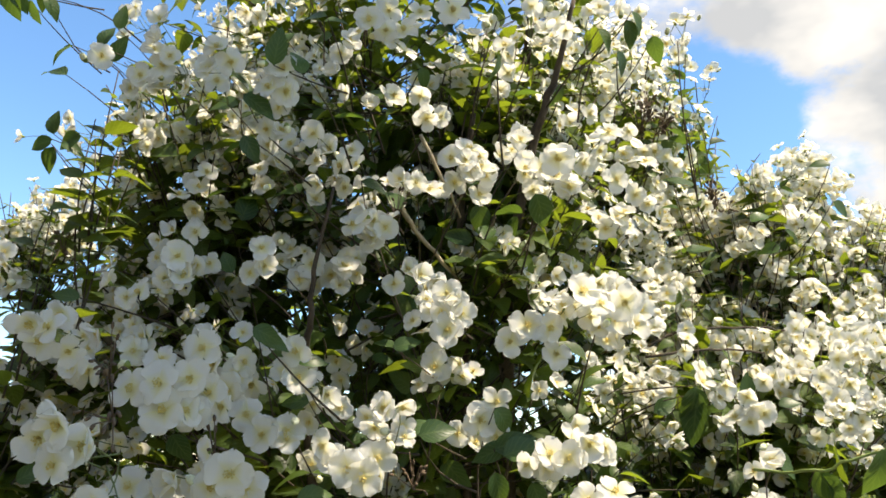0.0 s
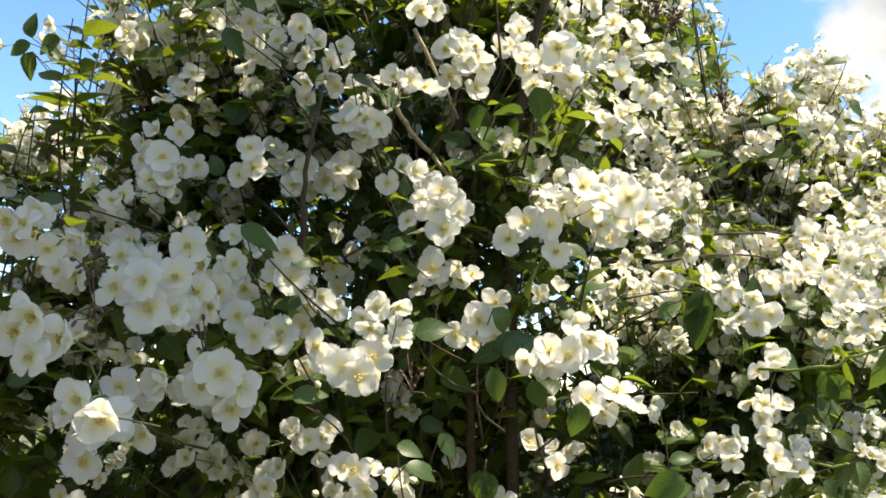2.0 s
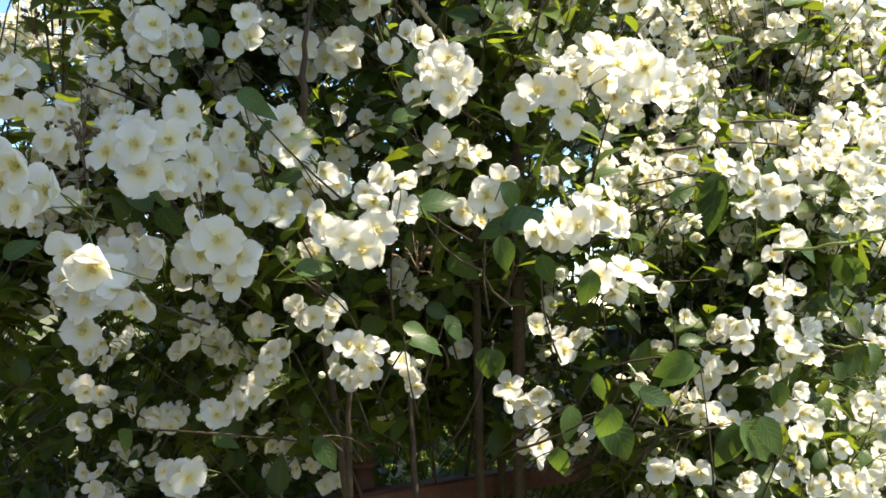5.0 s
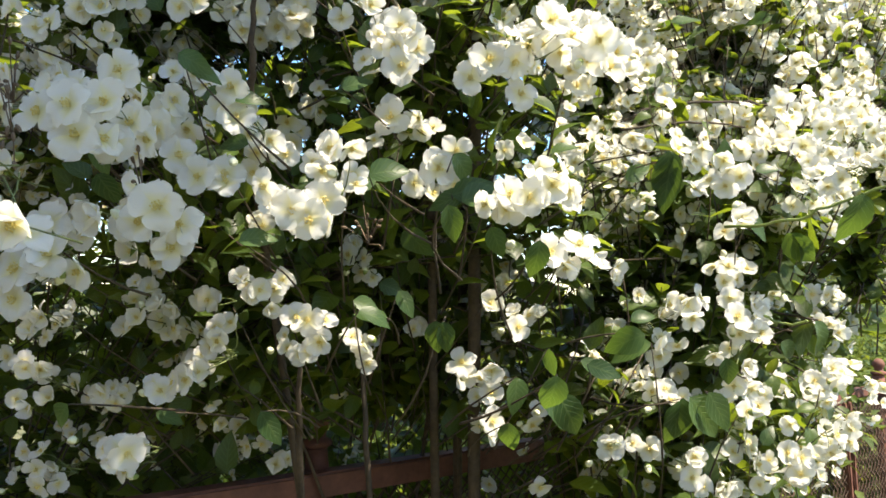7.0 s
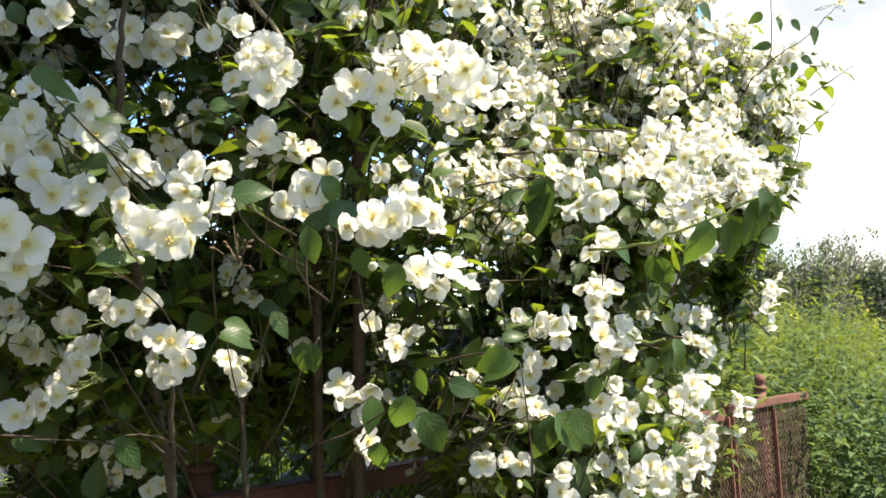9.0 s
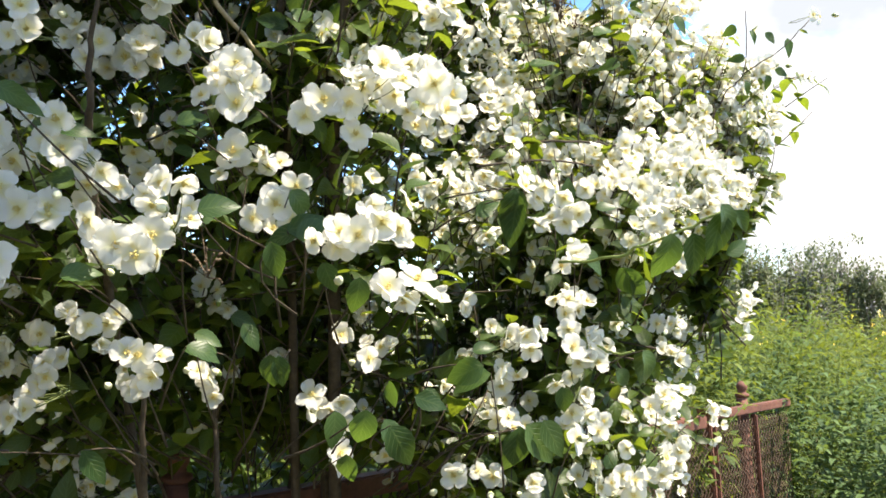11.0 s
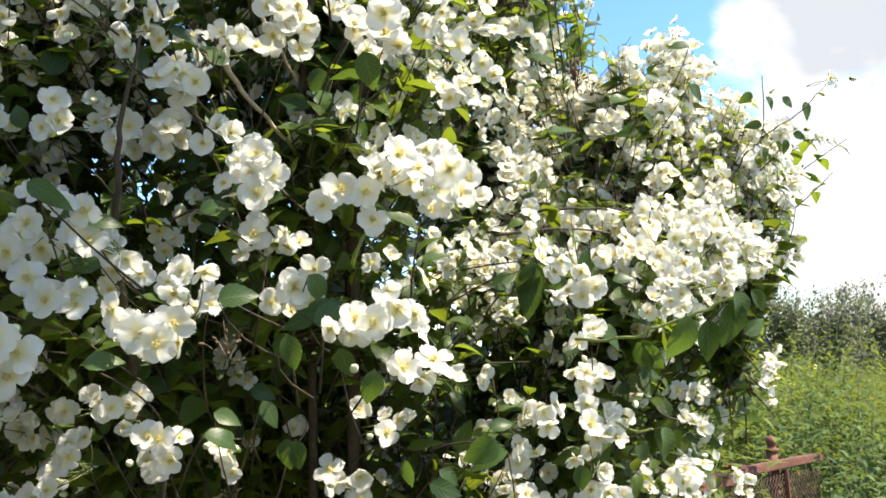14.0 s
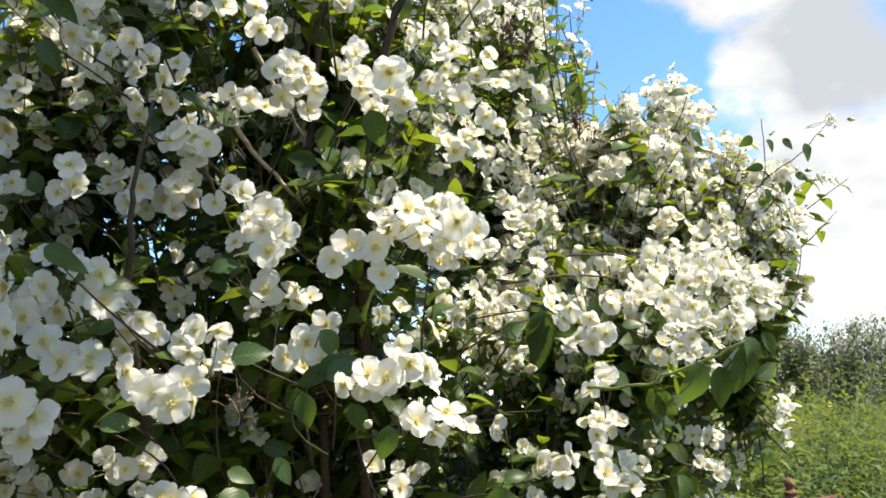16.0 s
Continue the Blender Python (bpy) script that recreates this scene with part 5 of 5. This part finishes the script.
dry_head(tall, (-0.414, 0.820, 1.825), 12)
dry_head(tall, (-0.009, 0.790, 1.858), 10)
dry_head(tall, (0.016, 0.819, 1.564), 16)

# unseen bough, added to carry the overhead leaves that shade the left front
stem(tall, "stem", [(0.10, 1.70, 0.0), (0.10, 1.42, 1.50), (0.17, 1.05, 2.38), (0.22, 0.72, 2.62), (0.25, 0.30, 2.70)], 0.010, 0.003, BARK)
stem(tall, "stem", [(0.20, 0.82, 2.57), (0.02, 0.58, 2.68), (-0.10, 0.40, 2.72)], 0.005, 0.002, BARK)
stem(tall, "stem", [(0.20, 0.80, 2.58), (0.40, 0.55, 2.68), (0.54, 0.40, 2.72)], 0.005, 0.002, BARK)
for k in range(4):
    a = rng.uniform(0, 6.28)
    foot = np.array((0.0 + 0.18 * math.cos(a), 1.72 + 0.10 * math.sin(a), 0.0))
    tip = np.array((rng.uniform(-0.55, 0.40), rng.uniform(1.0, 1.45), rng.uniform(1.6, 2.5)))
    stem(tall, "stem", [foot, foot * 0.6 + tip * 0.4 + (0, 0, 0.1), tip], rng.uniform(0.004, 0.007), 0.002, BARK)
for k in range(8):
    a = rng.uniform(0, 6.28)
    foot = np.array((0.52 + 0.11 * math.cos(a), 1.50 + 0.10 * math.sin(a), 0.0))
    tip = np.array((rng.uniform(0.38, 0.68), rng.uniform(1.25, 1.6), rng.uniform(1.3, 1.75)))
    stem(side, "stem", [foot, foot * 0.6 + tip * 0.4 + (0, 0, 0.1), tip], rng.uniform(0.004, 0.006), 0.002, BARK)

for bush in (tall, side):
    tagged(part_of(bush.root, "brushwood", bush.twigs.mesh("brushwood", [TWIG])), kind="stuff")
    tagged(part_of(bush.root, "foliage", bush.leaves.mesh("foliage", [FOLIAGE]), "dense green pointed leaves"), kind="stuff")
    tagged(part_of(bush.root, "blossom", bush.flowers.mesh("blossom", [PETAL, ANTHER, CALYX]), "mass of small white blossom"), kind="stuff")


# ---- ground and meadow ----
def ground_sheet():
    bm = bmesh.new()
    bmesh.ops.create_grid(bm, x_segments=60, y_segments=60, size=1.0)
    for v in bm.verts:
        s = Vector((v.co.x, v.co.y))
        far = s.length ** 3 * 1500 + s.length * 12
        d = s.normalized() * far if s.length > 0 else s
        v.co = Vector((d.x, d.y + 4, 0.05 * noise.noise(Vector((d.x * 0.4, d.y * 0.4, 0))) if far < 60 else 0))
    me = bpy.data.meshes.new("ground")
    bm.to_mesh(me)
    bm.free()
    me.materials.append(SOIL)
    return tagged(new("ground", me), "overgrown meadow soil with short green growth", "ground", kind="structure")


ground_sheet()


def light_blocking_walls():
    """Unseen plain walls, added behind and on the left to hold back sky light."""
    for name, mid, size, high in (("light_block_south", (1.05, -4.0), (7.0, 0.3), 2.2), ("light_block_west", (-2.6, -0.55), (0.3, 7.2), 4.8)):
        bm = bmesh.new()
        bmesh.ops.create_cube(bm, size=1.0)
        for v in bm.verts:
            v.co = Vector((mid[0] + v.co.x * size[0], mid[1] + v.co.y * size[1], high * (0.5 + v.co.z)))
        bmesh.ops.bevel(bm, geom=bm.edges[:], offset=0.02, segments=2, affect="EDGES")
        me = bpy.data.meshes.new(name)
        bm.to_mesh(me)
        bm.free()
        me.materials.append(BLOCK_PLAIN if name == "light_block_south" else BLOCK_DARK)
        tagged(new(name, me), "unseen plain wall added behind to cut low sky light" if name == "light_block_south" else "unseen plain dark wall added on the left to cut sky light", "wall", kind="structure")


light_blocking_walls()


def herb(heap, foot, tall_m, leaf_m, gold=False):
    """A tall weed: a stem with narrow leaves all the way up."""
    lean = rng.normal(0, 0.26, 2) * tall_m
    top = np.array((foot[0] + lean[0], foot[1] + lean[1], foot[2] + tall_m))
    pts = bend(foot, top, (0, 0, 0.05), 4)
    tube(heap, pts, np.linspace(0.004, 0.0015, 5), 3)
    n = max(10, int(tall_m / leaf_m * 3.2))
    for k in range(n):
        s = 0.15 + 0.85 * math.sqrt((k + rng.random()) / n)
        p = np.asarray(foot) + (top - foot) * s + rng.normal(0, 0.045, 3)
        a = k * 2.4 + rng.normal(0, 0.4)
        go = (math.cos(a), math.sin(a), rng.uniform(-0.2, 0.7))
        heap.put(p + (HERB_LEAF.v * leaf_m * rng.uniform(0.7, 1.2) * (1.15 - 0.5 * s)) @ basis(go, (0, 0, 1)).T, HERB_LEAF)
    return top


HERB_LEAF = leaf_shape(3, 0.24, 0.45, 0.25, 0.0, 0.0)
weeds, nettles, gold = Heap(), Heap(), Heap()
for k in range(3000):
    y = 2.6 + 13.5 * rng.random() ** 1.9
    x = rng.uniform(-0.25 * y, 0.95 * y + 0.5)
    if x < 2.2 and y < 1.99 + 0.853 * x:
        y += 1.5
    if x < 0.9 and y < 2.4:
        continue
    h = rng.uniform(0.85, 1.30) + 0.015 * y + (0.22 if noise.noise(Vector((x * 0.6, y * 0.6, 3))) > 0.1 else 0)
    if 2.2 < x < 3.7 and 5.0 < y < 7.6:
        h += 0.26
    if y < 5.2 and x > 1.9 and noise.noise(Vector((x * 0.8, y * 0.8, 7))) > -0.25:
        herb(nettles, np.array((x, y, 0.0)), h * rng.uniform(0.85, 1.10), 0.080)
        continue
    top = herb(weeds, np.array((x, y, 0.0)), h, 0.085 if y < 6 else 0.12)
    if y > 7.5 and rng.random() < 0.03:
        for q in range(8):
            p = top + rng.normal(0, 0.035, 3)
            gold.add(p + np.array([(0.018, 0, 0), (-0.010, 0.016, 0), (-0.010, -0.016, 0), (0, 0, 0.02)]), [(0, 1, 3), (1, 2, 3), (2, 0, 3)])
tagged(new("meadow_weeds", weeds.mesh("meadow_weeds", [HERB])), "tall leafy green weeds filling the sunlit meadow", "weeds", kind="stuff")
tagged(new("meadow_weeds", nettles.mesh("meadow_weeds", [NETTLE])), "fine-leaved bluish green weeds beside the rusty fence", "weeds", kind="stuff")
tagged(new("goldenrod", gold.mesh("goldenrod", [GOLD])), "scattered yellow flower heads among the weeds", "wildflowers", kind="stuff")


# ---- far trees ----
def far_tree(x, y, h, wide, crown_mat, bare=False):
    root = tagged(new("tree"), "grey half-dead tree with bare twigs at the meadow's edge" if bare else "bushy grey-green tree at the meadow's far edge", "tree", "trees at the far edge")
    root.location = (x, y, 0)
    wood, crown = Heap(), Heap()
    tube(wood, bend((0, 0, 0), (rng.normal(0, 0.2), rng.normal(0, 0.2), h * 0.92), rng.normal(0, 0.12, 3), 6), np.linspace(0.10, 0.012, 7) * h / 4, 6)
    for k in range(26 if not bare else 44):
        s = rng.uniform(0.15, 0.9)
        a = rng.uniform(0, 6.28)
        reach = wide * (1.05 - 0.75 * s) * rng.uniform(0.6, 1.1)
        foot = np.array((0, 0, h * s * 0.85))
        tip = foot + (math.cos(a) * reach, math.sin(a) * reach, h * rng.uniform(0.10, 0.30))
        limb = bend(foot, tip, (0, 0, -0.05 * h), 4)
        tube(wood, limb, np.linspace(0.022, 0.005, 5) * h / 4, 4)
        for q in range(6 if bare else 3):
            at = limb[rng.integers(2, 5)]
            tube(wood, bend(at, at + rng.normal(0, 0.22, 3) + (0, 0, 0.22), rng.normal(0, 0.03, 3), 2), [0.008, 0.006, 0.003], 3)
        for q in range(3 if bare else 8):
            mid = limb[rng.integers(1, 5)] + rng.normal(0, 0.12, 3) * wide
            for z in range(20):
                p = mid + rng.normal(0, 0.10, 3)
                crown.put(p + (FAR_TREE_LEAF.v * rng.uniform(0.08, 0.15)) @ basis(rng.normal(0, 1, 3), (0, -0.3, 1)).T, FAR_TREE_LEAF)
    part_of(root, "trunk", wood.mesh("trunk", [DEADWOOD]))
    tagged(part_of(root, "crown", crown.mesh("crown", [crown_mat])), kind="stuff")


FAR_TREE_LEAF = leaf_shape(2, 0.30, 0.2, 0.2, 0.0, 0.0)
far_tree(8.50, 16.44, 3.37, 1.08, SILVER)
far_tree(10.12, 18.34, 3.56, 1.20, SILVER)
far_tree(10.27, 17.35, 3.34, 1.08, SILVER, True)
far_tree(12.59, 20.20, 3.62, 1.32, SILVER)
far_tree(12.60, 19.19, 3.44, 0.96, SILVER, True)
far_tree(12.55, 18.21, 3.32, 1.20, SILVER)
far_tree(14.63, 20.06, 2.83, 1.32, SILVER)
far_tree(14.69, 19.02, 3.48, 1.32, SILVER, True)
far_tree(17.13, 20.87, 4.00, 1.44, SILVER)
far_tree(9.14, 19.41, 3.56, 1.20, SILVER)
far_tree(9.05, 21.43, 3.81, 1.32, SILVER)
far_tree(7.39, 20.57, 2.79, 1.32, SILVER)
far_tree(13.10, 23.18, 3.34, 1.56, SILVER)
far_tree(15.94, 25.02, 3.01, 1.68, SILVER)
far_tree(12.14, 24.26, 3.36, 1.68, SILVER)



# ---- rusty fence ----
def fence():
    root = tagged(new("wire_fence"), "old rusty red metal fence with diamond wire netting", "fence")
    a, b = np.array((-0.55, 1.02)), np.array((1.87, 3.09))
    root.location = (a[0], a[1], 0)
    along = unit(b - a)
    long = float(np.linalg.norm(b - a))
    turn = Matrix.Rotation(math.atan2(along[1], along[0]), 4, "Z")
    root.matrix_world = Matrix.Translation((a[0], a[1], 0)) @ turn

    def bar(name, lo, hi, mat=RUST, soft=0.004, label=""):
        bm = bmesh.new()
        bmesh.ops.create_cube(bm, size=1.0)
        for v in bm.verts:
            v.co = Vector([lo[i] + (v.co[i] + 0.5) * (hi[i] - lo[i]) for i in range(3)])
        bmesh.ops.bevel(bm, geom=bm.edges[:], offset=soft, segments=2, affect="EDGES")
        return part(name, bm, mat, root, label)

    s3 = float(np.dot(np.array((1.31, 2.62)) - a, along))
    s1 = float(np.dot(np.array((1.58, 2.86)) - a, along))

    def lean(ob_mesh):
        """The old fence has sunk over to one side: tops lie nearer its start than feet."""
        for v in ob_mesh.vertices:
            v.co.x += 0.13 * (1.2 - v.co.z)

    bar("rail", (0.0, -0.018, 1.150), (s3 - 0.03, 0.020, 1.192), label="flaking rust-red top rail")
    bar("rail", (s3 - 0.005, -0.014, 1.170), (long, 0.016, 1.200), label="flaking rust-red top rail")
    bar("rail", (0.0, -0.014, 0.12), (long, 0.014, 0.150))
    bar("cap", (s3 - 0.030, -0.028, 1.196), (s3 + 0.035, 0.028, 1.214))

    def upright(s, r, h):
        h2 = Heap()
        tube(h2, [(s, 0.03, 0.0), (s, 0.03, h * 0.5), (s, 0.03, h)], [r, r, r], 12)
        me = h2.mesh("post", [RUST])
        lean(me)
        ob = part_of(root, "post", me, "round rusty post with a turned knob")
        h3 = Heap()
        ring = [(0.0, 0.85), (0.006, 1.25), (0.014, 1.25), (0.018, 0.75), (0.026, 0.72), (0.034, 0.95), (0.044, 1.0), (0.053, 0.8), (0.060, 0.4), (0.062, 0.02)]
        tube(h3, [(s, 0.03, h + z) for z, q in ring], [r * q for z, q in ring], 14)
        part_of(ob, "knob", h3.mesh("knob", [RUST]))

    upright(s1, 0.021, 1.225)
    upright(0.55, 0.021, 1.225)
    upright(s3 - 1.15, 0.021, 1.225)
    for s in (s3 + 0.005, s3 + 0.040, s1 + 0.027):
        lean(bar("angle_iron", (s - 0.009, -0.012, 0.05), (s + 0.009, 0.012, 1.162)).data)
    net = Heap()
    pitch = 0.026
    rows = int(1.02 / pitch)
    for k in range(int(long / pitch) + rows):
        for way in (-1, 1):
            pts = []
            for j in range(rows + 1):
                s = (k - rows + j if way > 0 else k - j) * pitch
                if 0 <= s <= long:
                    pts.append((s, 0.002 * way * (1 if j % 2 else -1), 0.14 + j * pitch))
            if len(pts) > 1:
                tube(net, pts, [0.0020] * len(pts), 3)
    me = net.mesh("netting", [WIRE])
    lean(me)
    tagged(part_of(root, "netting", me, "rusty diamond wire netting"), kind="stuff")


fence()
